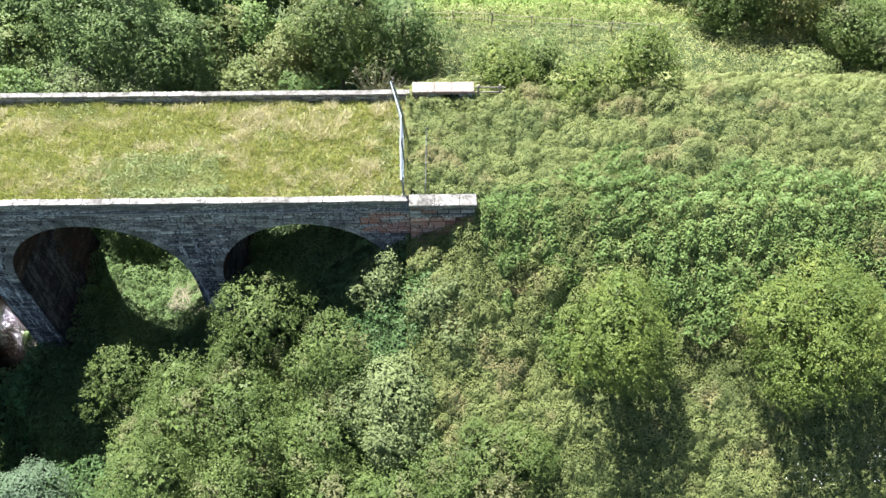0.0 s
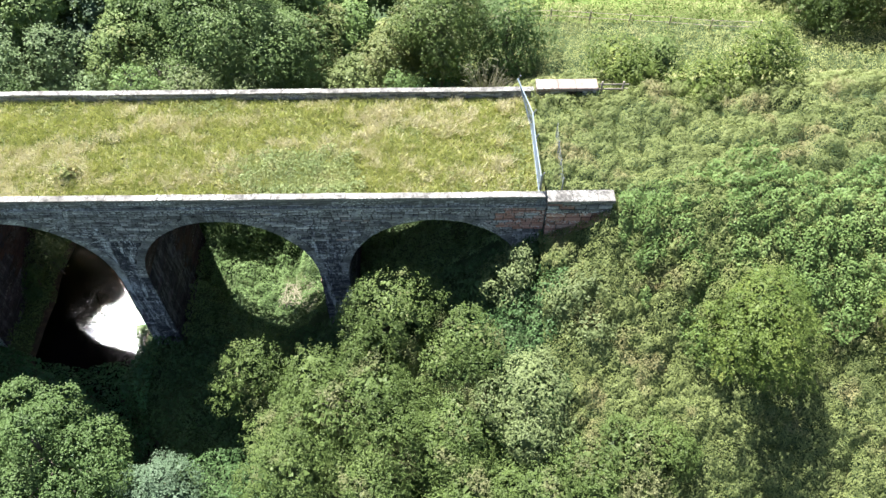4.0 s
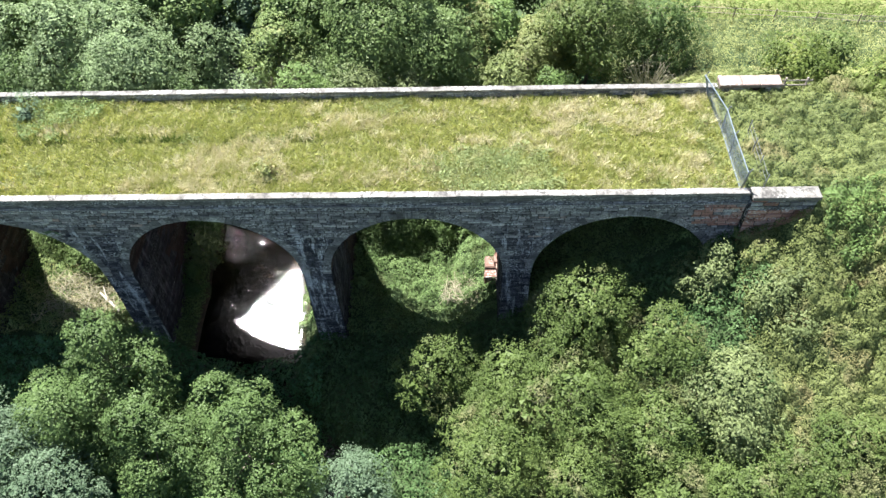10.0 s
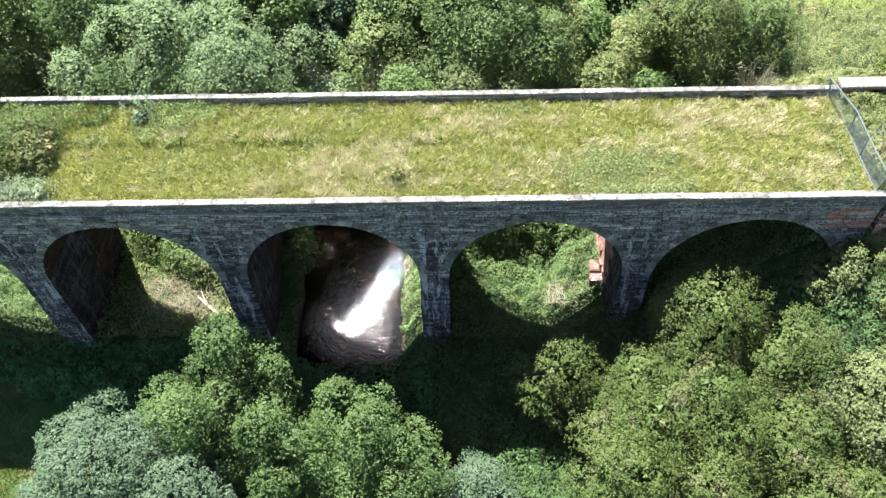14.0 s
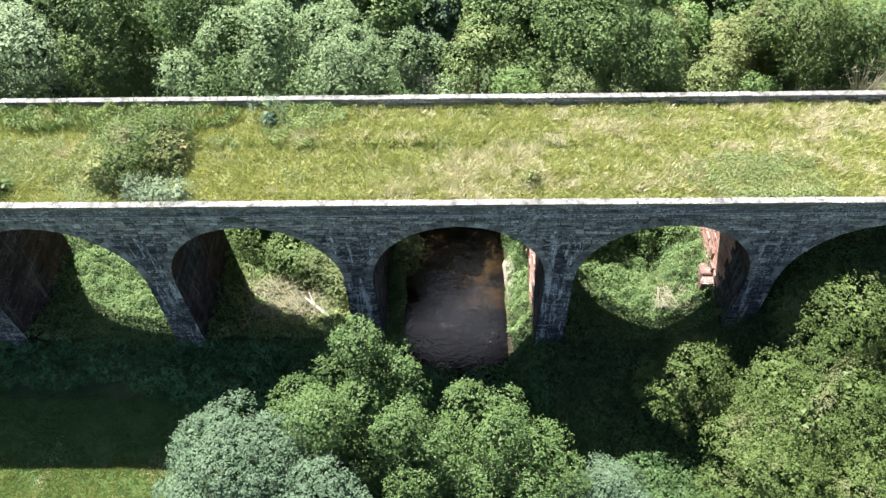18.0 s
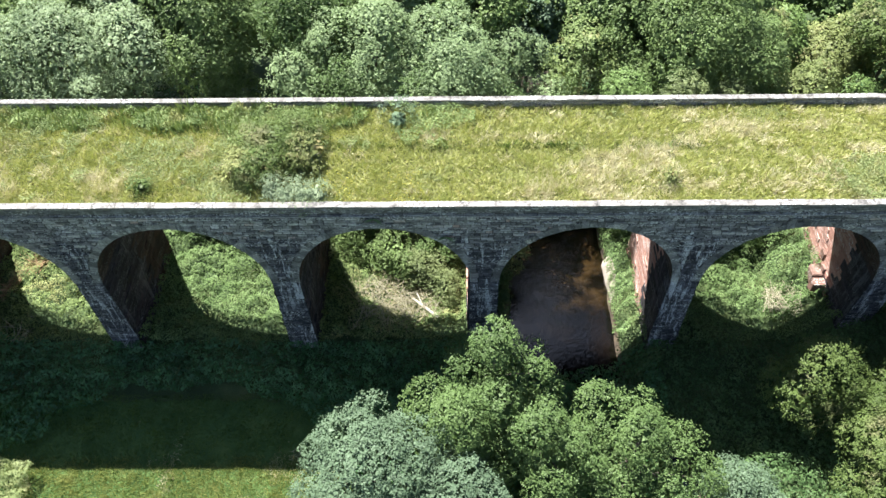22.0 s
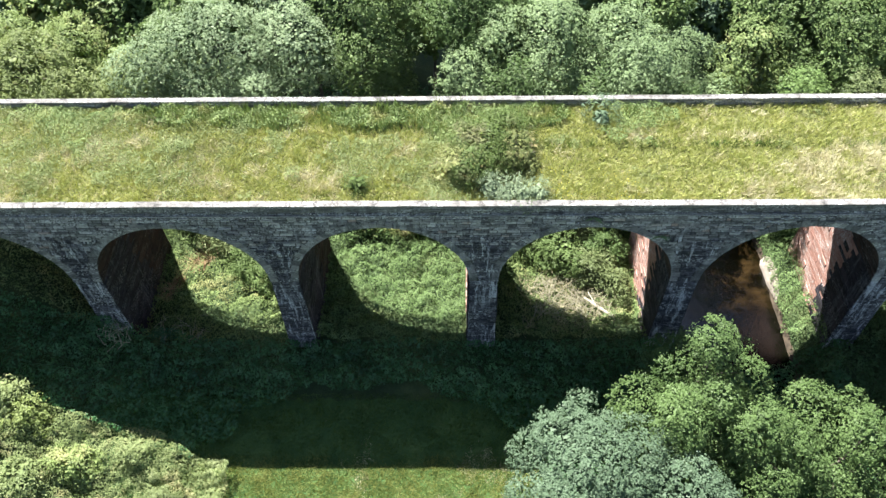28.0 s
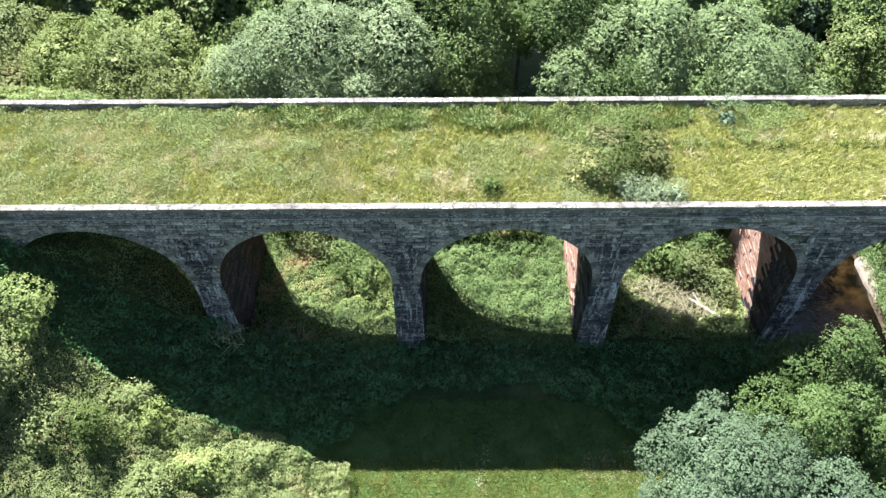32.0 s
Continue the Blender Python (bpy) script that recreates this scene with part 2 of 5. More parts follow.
def ground_material():
    mat, t, b = shader("valley_ground")
    p = world_coords(t)
    col = ramp(t, tex(t, p, 0.35, 6.0, 0.65), [(0.3, (0.026, 0.048, 0.016)), (0.5, (0.045, 0.078, 0.024)), (0.7, (0.085, 0.11, 0.036))])
    col = mix(t, 0.5, col, ramp(t, tex(t, p, 7.0, 5.0, 0.7), [(0.3, (0.4, 0.4, 0.4)), (0.7, (1.0, 1.0, 1.0))]), "MULTIPLY")
    sep = t.nodes.new("ShaderNodeSeparateXYZ")
    t.links.new(p, sep.inputs[0])
    # pasture beyond the fence, and the lawn before the arches
    field = maths(t, "MULTIPLY", maths(t, "GREATER_THAN", maths(t, "ADD", sep.outputs[1], maths(t, "MULTIPLY", tex(t, p, 0.6), 1.2)), 24.6),
                  maths(t, "GREATER_THAN", sep.outputs[0], 2.0))
    grassy = ramp(t, tex(t, p, 0.9, 6.0, 0.7), [(0.3, (0.100, 0.160, 0.035)), (0.55, (0.130, 0.190, 0.044)), (0.75, (0.160, 0.205, 0.060))])
    col = mix(t, field, col, grassy)
    # its edges wander, and it ends short of the rough pasture south of it
    wander = maths(t, "MULTIPLY", maths(t, "SUBTRACT", tex(t, p, 0.22, 4.0, 0.6), 0.5), 9.0)
    across = maths(t, "ABSOLUTE", maths(t, "ADD", sep.outputs[0], 53.0))
    lawn = maths(t, "MULTIPLY", maths(t, "LESS_THAN", maths(t, "ADD", sep.outputs[1], tex(t, p, 0.9)), -3.3),
                 maths(t, "MULTIPLY", maths(t, "LESS_THAN", maths(t, "ADD", across, wander), 14.5), maths(t, "GREATER_THAN", maths(t, "ADD", sep.outputs[1], wander), -27.0)))
    col = mix(t, lawn, col, ramp(t, tex(t, p, 0.8, 6.0, 0.7), [(0.3, (0.030, 0.078, 0.020)), (0.55, (0.056, 0.112, 0.028)), (0.75, (0.100, 0.145, 0.042))]))
    bed = maths(t, "LESS_THAN", maths(t, "ADD", sep.outputs[2], maths(t, "MULTIPLY", tex(t, p, 1.5), 0.5)), -2.6)
    col = mix(t, bed, col, ramp(t, tex(t, p, 3.0, 5.0), [(0.35, (0.030, 0.023, 0.015)), (0.65, (0.080, 0.060, 0.038))]))
    t.links.new(col, b.inputs["Base Color"])
    b.inputs["Roughness"].default_value = 0.95
    bump(t, b, tex(t, p, 5.0, 6.0, 0.7), 0.8, 0.08)
    return mat


M_GROUND = ground_material()


def water_material():
    mat, t, b = shader("river_water")
    p = world_coords(t)
    sep = t.nodes.new("ShaderNodeSeparateXYZ")
    t.links.new(p, sep.inputs[0])
    # brown silt shows through the shallows upstream
    silt = ramp(t, tex(t, p, 0.55, 5.0, 0.65), [(0.40, (0.002, 0.0014, 0.0007)), (0.52, (0.016, 0.010, 0.004)), (0.64, (0.034, 0.021, 0.008))])
    t.links.new(mix(t, 1.0, silt, ramp(t, maths(t, "DIVIDE", sep.outputs[1], 8.0), [(0.45, (0.03, 0.03, 0.04)), (0.75, (1, 1, 1))]), "MULTIPLY"), b.inputs["Base Color"])
    b.inputs["Roughness"].default_value = 0.035
    b.inputs["IOR"].default_value = 1.45
    b.inputs["Specular IOR Level"].default_value = 0.8
    # ripples: a slow swell, chop, and fine sparkle; rougher where the water breaks over shallows by the arch
    h = maths(t, "ADD", maths(t, "MULTIPLY", tex(t, p, 2.5, 2.0, 0.5), 0.4),
              maths(t, "ADD", maths(t, "MULTIPLY", tex(t, p, 6.0, 2.0), 0.7), maths(t, "MULTIPLY", tex(t, p, 20.0, 2.0), 0.36)))
    shallow = ramp(t, maths(t, "DIVIDE", sep.outputs[1], 8.0), [(0.1, (0.45, 0.45, 0.45)), (0.4, (0.8, 0.8, 0.8)), (0.8, (1, 1, 1))])
    bump(t, b, maths(t, "MULTIPLY", h, maths(t, "MULTIPLY", shallow, ramp(t, tex(t, p, 1.1, 4.0, 0.6), [(0.36, (0.5, 0.5, 0.5)), (0.62, (1, 1, 1))]))), 1.0, 0.032)
    return mat


M_WATER = water_material()

# ---------------------------------------------------------------- mesh helpers


def np_mesh(name, verts, faces, material):
    """A mesh from arrays of corners and of equal-sided faces."""
    verts, faces = np.asarray(verts, np.float32).reshape(-1, 3), np.asarray(faces, np.int32)
    me = bpy.data.meshes.new(name)
    n, k = faces.shape
    me.vertices.add(len(verts))
    me.vertices.foreach_set("co", verts.ravel())
    me.loops.add(n * k)
    me.loops.foreach_set("vertex_index", faces.ravel())
    me.polygons.add(n)
    me.polygons.foreach_set("loop_start", np.arange(0, n * k, k, dtype=np.int32))
    me.polygons.foreach_set("loop_total", np.full(n, k, np.int32))
    me.polygons.foreach_set("use_smooth", np.zeros(n, bool))
    me.update(calc_edges=True)
    me.materials.append(material)
    return me


def child(name, me, parent, label=""):
    ob = new(name, me)
    ob.parent = parent
    return tagged(ob, label)


def part(name, bm, material, parent, label=""):
    me = bpy.data.meshes.new(name)
    bm.to_mesh(me)
    bm.free()
    me.materials.append(material)
    return child(name, me, parent, label)


def root(name, place, label, category, group="", kind=""):
    ob = new(name)
    ob.location = place
    return tagged(ob, label, category, group, kind)


def add_box(bm, lo, hi, bevel=0.0):
    x0, y0, z0 = lo
    x1, y1, z1 = hi
    ret = bmesh.ops.create_cube(bm, size=1.0, matrix=Matrix.LocRotScale(((x0 + x1) / 2, (y0 + y1) / 2, (z0 + z1) / 2), None, (x1 - x0, y1 - y0, z1 - z0)))
    if bevel:
        edges = list({e for v in ret["verts"] for e in v.link_edges})
        bmesh.ops.bevel(bm, geom=edges, offset=bevel, segments=1, affect="EDGES")


def tube(bm, pts, radii, sides=6):
    """A tapered tube along points."""
    rings = []
    for i, (p, r) in enumerate(zip(pts, radii)):
        a = Vector(pts[min(i + 1, len(pts) - 1)]) - Vector(pts[max(i - 1, 0)])
        q = a.to_track_quat("Z", "Y")
        rings.append([bm.verts.new(Vector(p) + q @ Vector((r * math.cos(2 * math.pi * k / sides), r * math.sin(2 * math.pi * k / sides), 0))) for k in range(sides)])
    for a, b in zip(rings, rings[1:]):
        for k in range(sides):
            bm.faces.new((a[k], a[(k + 1) % sides], b[(k + 1) % sides], b[k]))
    bm.faces.new(rings[-1])
    bm.faces.new(rings[0][::-1])


def vnoise(x, y, size, seed):
    """Smooth value noise in 0..1 over the plan."""
    tab = np.random.default_rng(seed).random((64, 64))
    u, v = np.asarray(x) / size, np.asarray(y) / size
    i, j = np.floor(u).astype(int), np.floor(v).astype(int)
    a, b = u - i, v - j
    a, b = a * a * (3 - 2 * a), b * b * (3 - 2 * b)
    g = lambda p, q: tab[p % 64, q % 64]
    return (g(i, j) * (1 - a) + g(i + 1, j) * a) * (1 - b) + (g(i, j + 1) * (1 - a) + g(i + 1, j + 1) * a) * b


def domes(x, y, cell, seed):
    """Rounded mounds set close together over the plan: height in 0..1 and the lean of the surface."""
    tab = np.random.default_rng(seed).random((4, 64, 64))
    i, j = np.floor(x / cell).astype(int), np.floor(y / cell).astype(int)
    best, gx_, gy_ = np.zeros(len(x)), np.zeros(len(x)), np.zeros(len(x))
    for a in (-1, 0, 1):
        for b in (-1, 0, 1):
            p, q = (i + a) % 64, (j + b) % 64
            dx, dy = x - (i + a + tab[0, p, q]) * cell, y - (j + b + tab[1, p, q]) * cell
            rad = cell * (0.55 + 0.5 * tab[2, p, q])
            d2 = (dx * dx + dy * dy) / (rad * rad)
            h = (0.45 + 0.55 * tab[3, p, q]) * np.sqrt(np.maximum(0, 1 - d2))
            m = h > best
            best, gx_, gy_ = np.where(m, h, best), np.where(m, dx / rad, gx_), np.where(m, dy / rad, gy_)
    return best, gx_, gy_


def smooth(a, b, v):
    s = np.clip((np.asarray(v, float) - a) / (b - a), 0, 1)
    return s * s * (3 - 2 * s)


def unit(v):
    return v / np.maximum(np.linalg.norm(v, axis=1, keepdims=True), 1e-6)


def leaves(centres, normals, length, width, r, fold=0.25, folded=True):
    """Leaf blades at centres, facing roughly along normals: a folded quad each, or for small or far ones a triangle."""
    n = len(centres)
    nor = unit(normals)
    u = unit(np.cross(nor, r.normal(size=(n, 3))))
    v = np.cross(nor, u)
    ln = (length * r.uniform(0.6, 1.25, n))[:, None]
    wd = (width * r.uniform(0.6, 1.25, n))[:, None]
    if not folded:
        q = np.stack([centres - u * ln * 0.6, centres + u * ln * 0.35 + v * wd * 0.62, centres + u * ln * 0.35 - v * wd * 0.62], 1)
        return q.reshape(-1, 3), np.arange(3 * n).reshape(n, 3)
    drop = nor * ln * fold
    q = np.stack([centres - u * ln * 0.5 - drop, centres + v * wd * 0.5, centres + u * ln * 0.5 - drop, centres - v * wd * 0.5], 1)
    return q.reshape(-1, 3), np.arange(4 * n).reshape(n, 4)


def blades(base, height, width, lean, r):
    """Bent grass blades, one triangle each."""
    n = len(base)
    a = r.uniform(0, 2 * np.pi, n)
    side = np.stack([np.cos(a), np.sin(a), np.zeros(n)], 1) * (width * r.uniform(0.6, 1.4, n))[:, None]
    b = r.uniform(0, 2 * np.pi, n)
    h = height * r.uniform(0.5, 1.3, n)
    tip = base + np.stack([np.cos(b) * lean * h, np.sin(b) * lean * h, h], 1)
    return np.stack([base - side, base + side, tip], 1).reshape(-1, 3), np.arange(3 * n).reshape(n, 3)


# ---------------------------------------------------------------- the lie of the land
WATER = -3.2


def river_mid(y):
    y = np.asarray(y, float)
    return -27.8 + 6.8 * smooth(0.5, -9.0, y) + 5.0 * smooth(-9.0, -40.0, y) - 3.5 * smooth(10, 40, y)


def river_half(y):
    y = np.asarray(y, float)
    return 4.05 - 3.1 * smooth(-0.2, -3.2, y) + 1.8 * smooth(-15.0, -24.0, y) + 0.5 * (vnoise(y, y * 0.37 + 9, 1.7, 17) - 0.5)


def land(x, y):
    x, y = np.asarray(x, float), np.asarray(y, float)
    base = -1.55 + 0.3 * (vnoise(x, y, 5.0, 3) - 0.5)
    base = base + 7.8 * smooth(-9.0, 3.0, x) * smooth(8.0, 19.0, y) + 6.5 * smooth(-66, -90, x) * smooth(8.0, 22.0, y)
    dy = np.maximum(0, np.maximum(-y - 0.3, y - 9.2))
    ex = np.maximum(0, 5.5 - x)
    wx = np.maximum(0, x + 80.4)
    fall = 0.70 * np.minimum(dy, 7.0) + 0.5 * np.maximum(dy - 7.0, 0)
    east = 11.75 - np.sqrt((0.68 * ex) ** 2 + fall ** 2)
    west = 11.75 - np.sqrt((1.12 * wx) ** 2 + (0.68 * dy) ** 2)
    run_up = np.maximum(-62.0 - x, 0.0)
    slope = np.minimum(11.0, -1.7 + 0.30 * run_up + 0.009 * run_up ** 2 + 0.06 * (np.minimum(y, 0.0) + 8.0)) - 30 * smooth(0.0, 1.5, y)
    west = np.maximum(west, slope)
    z = np.maximum(base, np.maximum(east, west) + 0.5 * (vnoise(x, y, 3.0, 4) - 0.5))
    z = np.where((x > 1.4) & (y > 0.7) & (y < 9.0), 12.0 + 0.3 * (vnoise(x, y, 2.0, 6) - 0.5), z)
    d = np.abs(x - river_mid(y)) - river_half(y)
    return np.minimum(z, -3.95 + np.maximum(0, d + 1.0) * 1.2)


def spaced(lo, hi, core_lo, core_hi, step):
    core = np.arange(core_lo, core_hi + step / 2, step)
    out = []
    v, s = core_lo, step
    while v > lo:
        s *= 1.5
        v -= s
        out.append(max(v, lo))
    left = out[::-1]
    out, v, s = [], core_hi, step
    while v < hi:
        s *= 1.5
        v += s
        out.append(min(v, hi))
    return np.concatenate([left, core, out])


gx, gy = spaced(-1800, 1800, -98, 48, 0.6), spaced(-1800, 1800, -64, 46, 0.6)
GX, GY = np.meshgrid(gx, gy)
gv = np.stack([GX, GY, land(GX, GY)], -1).reshape(-1, 3)
idx = np.arange(len(gx) * len(gy)).reshape(len(gy), len(gx))
gf = np.stack([idx[:-1, :-1], idx[:-1, 1:], idx[1:, 1:], idx[1:, :-1]], -1).reshape(-1, 4)
ground = tagged(new("ground", np_mesh("ground", gv, gf, M_GROUND)), "grassy valley floor rising into two railway embankments", "ground", kind="structure")
for poly in ground.data.polygons:
    poly.use_smooth = True

wy = np.concatenate([[-1790, -400, -120], np.linspace(-64, 60, 76), [120, 400, 1790]])
nw = len(wy)
wv = np.concatenate([np.stack([river_mid(wy) + s * (river_half(wy) + 1.6), wy, np.full(nw, WATER)], 1) for s in (-1, 1)])
wf = np.array([[i, i + nw, i + nw + 1, i + 1] for i in range(nw - 1)])
tagged(new("water", np_mesh("water", wv, wf, M_WATER)), "shallow brown peaty river glinting in the sun", "river", kind="structure")

# ---------------------------------------------------------------- viaduct
PITCH_X, FIRST = 11.82, -9.85            # pier spacing; centre of the easternmost pier
PIERS = [FIRST - PITCH_X * i for i in range(6)]
MIDS = [FIRST + PITCH_X / 2 - PITCH_X * i for i in range(7)]
SPAN, SPRING, FACE, BACK = 5.05, 6.1, 0.10, 8.50
COPE, BED = 13.0, 12.45
WEST_END, EAST_END = -86.0, 1.95

viaduct = root("viaduct", (0, 0, 0), "disused seven-arch railway viaduct of sooty grey and red sandstone", "viaduct")


def half_width(z):
    """Half a pier's width at a height: the sides lean in a little."""
    return 0.83 + (SPRING - z) * 0.014


def block_stone(x0, x1, z0, z1, face_y, depth, r, joint=0.019):
    """Corners of a dressed stone whose face looks to -y."""
    x0, x1, z0, z1 = x0 + joint, x1 - joint, z0 + joint, z1 - joint
    e = 0.018
    out = depth * r.uniform(0.55, 1.25)
    back = [(x0, face_y + 0.01, z0), (x1, face_y + 0.01, z0), (x1, face_y + 0.01, z1), (x0, face_y + 0.01, z1)]
    j = r.uniform(-0.012, 0.012, 4)
    front = [(x0 + e, face_y - out + j[0], z0 + e), (x1 - e, face_y - out + j[1], z0 + e), (x1 - e, face_y - out + j[2], z1 - e), (x0 + e, face_y - out + j[3], z1 - e)]
    return back + front


BLOCK_FACES = np.array([[4, 5, 6, 7], [0, 1, 5, 4], [1, 2, 6, 5], [2, 3, 7, 6], [3, 0, 4, 7]])


def joined(stones):
    v = np.array(stones, float).reshape(-1, 3)
    f = (BLOCK_FACES[None] + 8 * np.arange(len(stones))[:, None, None]).reshape(-1, 4)
    return v, f


def courses(z0, z1, r, low=0.14, high=0.24):
    z = z0
    while z < z1 - 0.08:
        h = min(r.uniform(low, high), z1 - z)
        if z1 - z - h < 0.1:
            h = z1 - z
        yield z, z + h
        z += h


def run(x0, x1, r, low=0.25, high=0.8):
    x = x0
    while x < x1 - 0.03:
        w = min(r.uniform(low, high), x1 - x)
        if x1 - x - w < 0.2:
            w = x1 - x
        yield x, x + w
        x += w


def pier_ground(x):
    return float(land(x, 0.0))


# stone pieces, shared by the stones that can be picked apart
unit_stones = []
for k in range(6):
    r = np.random.default_rng(70 + k)
    v = np.array(block_stone(0, 1, 0, 1, 0, 0.05, r, 0.0))
    v[4:, 0] = np.where(v[4:, 0] < 0.5, 0.03, 0.97)
    v[4:, 2] = np.where(v[4:, 2] < 0.5, 0.07, 0.93)
    unit_stones.append(np_mesh("stone", v, BLOCK_FACES, M_STONE))
loose_stones = []

RING = 0.48


def build_arch(k, mid):
    """One bay over the springing: barrel, voussoirs and spandrel stones."""
    r = np.random.default_rng(200 + k)
    west = WEST_END if k == 6 else mid - PITCH_X / 2
    east = EAST_END if k == 0 else mid + PITCH_X / 2
    n = 44
    ang = np.linspace(math.pi, 0, n + 1)
    xs = [west] + [mid + SPAN * math.cos(a) for a in ang] + [east]
    zb = [SPRING] + [SPRING + SPAN * math.sin(a) for a in ang] + [SPRING]
    verts, faces = [], []
    for x, z in zip(xs, zb):
        verts += [(x, FACE, z), (x, FACE, BED), (x, BACK, z), (x, BACK, BED)]
    for i in range(len(xs) - 1):
        a, b = 4 * i, 4 * i + 4
        faces += [(a, b, b + 1, a + 1), (b + 2, a + 2, a + 3, b + 3), (a + 2, b + 2, b, a), (a + 1, b + 1, b + 3, a + 3)]
    faces += [(0, 1, 3, 2), (4 * len(xs) - 4, 4 * len(xs) - 2, 4 * len(xs) - 1, 4 * len(xs) - 3)]
    arch = child("arch", np_mesh("arch", verts, faces, M_MORTAR), viaduct, "round masonry arch with sooty stone facing")
    # voussoirs
    count = 40
    for i in range(count):
        a0, a1 = math.pi * (i + 0.03) / count, math.pi * (i + 0.97) / count
        deep = RING + (0.05 if i % 2 else -0.03)
        out = FACE - r.uniform(0.035, 0.06)
        c = []
        for y, g in ((FACE + 0.01, 0.0), (out, 0.012)):
            for rad, a in ((SPAN + g, a0), (SPAN + g, a1), (SPAN + deep - g, a1), (SPAN + deep - g, a0)):
                c.append((mid + rad * math.cos(a), y, SPRING + rad * math.sin(a)))
        child("voussoir", np_mesh("voussoir", c, BLOCK_FACES[:, ::-1], M_RING), arch)
    # soffit courses: long stones that line the barrel, shade put into their colour
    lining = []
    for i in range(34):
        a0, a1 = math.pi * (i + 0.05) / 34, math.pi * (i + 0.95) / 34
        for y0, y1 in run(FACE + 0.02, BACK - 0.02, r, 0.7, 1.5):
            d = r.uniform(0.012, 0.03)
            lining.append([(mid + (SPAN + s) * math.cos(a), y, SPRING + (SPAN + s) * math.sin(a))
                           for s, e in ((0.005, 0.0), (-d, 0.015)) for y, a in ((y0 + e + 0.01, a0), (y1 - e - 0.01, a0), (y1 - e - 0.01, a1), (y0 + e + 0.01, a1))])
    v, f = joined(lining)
    tagged(child("soffit_stonework", np_mesh("soffit_stonework", v, f, M_REDDARK), arch, "red stone lining of the arch, darkened to suit its shade"), kind="stuff")
    # spandrel stones
    stones = []
    outer = SPAN + RING
    for row, (z0, z1) in enumerate(courses(SPRING, COPE - 0.2, np.random.default_rng(199))):
        zm = (z0 + z1) / 2
        h = zm - SPRING
        tooth = (-0.33, 0.21, -0.08, 0.37, 0.02, -0.24, 0.12)[row * 3 % 7]
        lo, hi = west + (tooth if k < 6 else 0), east + (tooth if k > 0 else 0)
        gaps = [(lo, hi)]
        if h < outer:
            s = math.sqrt(outer ** 2 - h ** 2) + 0.02
            gaps = [(lo, mid - s), (mid + s, hi)]
        for a, b in gaps:
            if b - a < 0.12:
                continue
            for x0, x1 in run(a, b, r):
                red = k == 0 and x0 > -1.1 and 10.2 < z0 < 12.1 and r.random() < 0.85 * smooth(-1.2, -0.4, x0)
                if k in (3, 4) and 10.9 < z0 < 12.1 and len(loose_stones) < 296:
                    loose_stones.append((arch, x0, x1, z0, z1, int(r.integers(6))))
                else:
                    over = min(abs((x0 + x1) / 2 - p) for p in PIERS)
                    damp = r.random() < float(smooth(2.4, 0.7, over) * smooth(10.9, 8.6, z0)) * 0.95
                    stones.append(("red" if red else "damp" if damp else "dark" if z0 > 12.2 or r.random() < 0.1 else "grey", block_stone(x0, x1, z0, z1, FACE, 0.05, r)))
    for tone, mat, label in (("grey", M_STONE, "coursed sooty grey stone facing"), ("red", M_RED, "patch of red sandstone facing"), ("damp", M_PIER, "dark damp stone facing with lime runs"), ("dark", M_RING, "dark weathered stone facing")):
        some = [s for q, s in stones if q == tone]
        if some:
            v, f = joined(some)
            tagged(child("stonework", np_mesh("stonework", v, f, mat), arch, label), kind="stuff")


def side_stones(x, sign, z0, z1, r, y0, y1):
    """Rock-faced stones on a pier's side; sign tells which way the face looks."""
    out = []
    for a, b in courses(z0, z1, r, 0.26, 0.42):
        xf = x + sign * half_width((a + b) / 2)
        for p, q in run(y0, y1, r, 0.4, 0.95):
            d = r.uniform(0.004, 0.016) if r.random() < 0.9 else 0.055
            e, j = 0.008, r.uniform(-0.004, 0.004, 4)
            back = [(xf - sign * 0.02, p + .003, a + .003), (xf - sign * 0.02, q - .003, a + .003), (xf - sign * 0.02, q - .003, b - .003), (xf - sign * 0.02, p + .003, b - .003)]
            front = [(xf + sign * (d + j[0]), p + e, a + e), (xf + sign * (d + j[1]), q - e, a + e), (xf + sign * (d + j[2]), q - e, b - e), (xf + sign * (d + j[3]), p + e, b - e)]
            out.append(back + front)
    return out


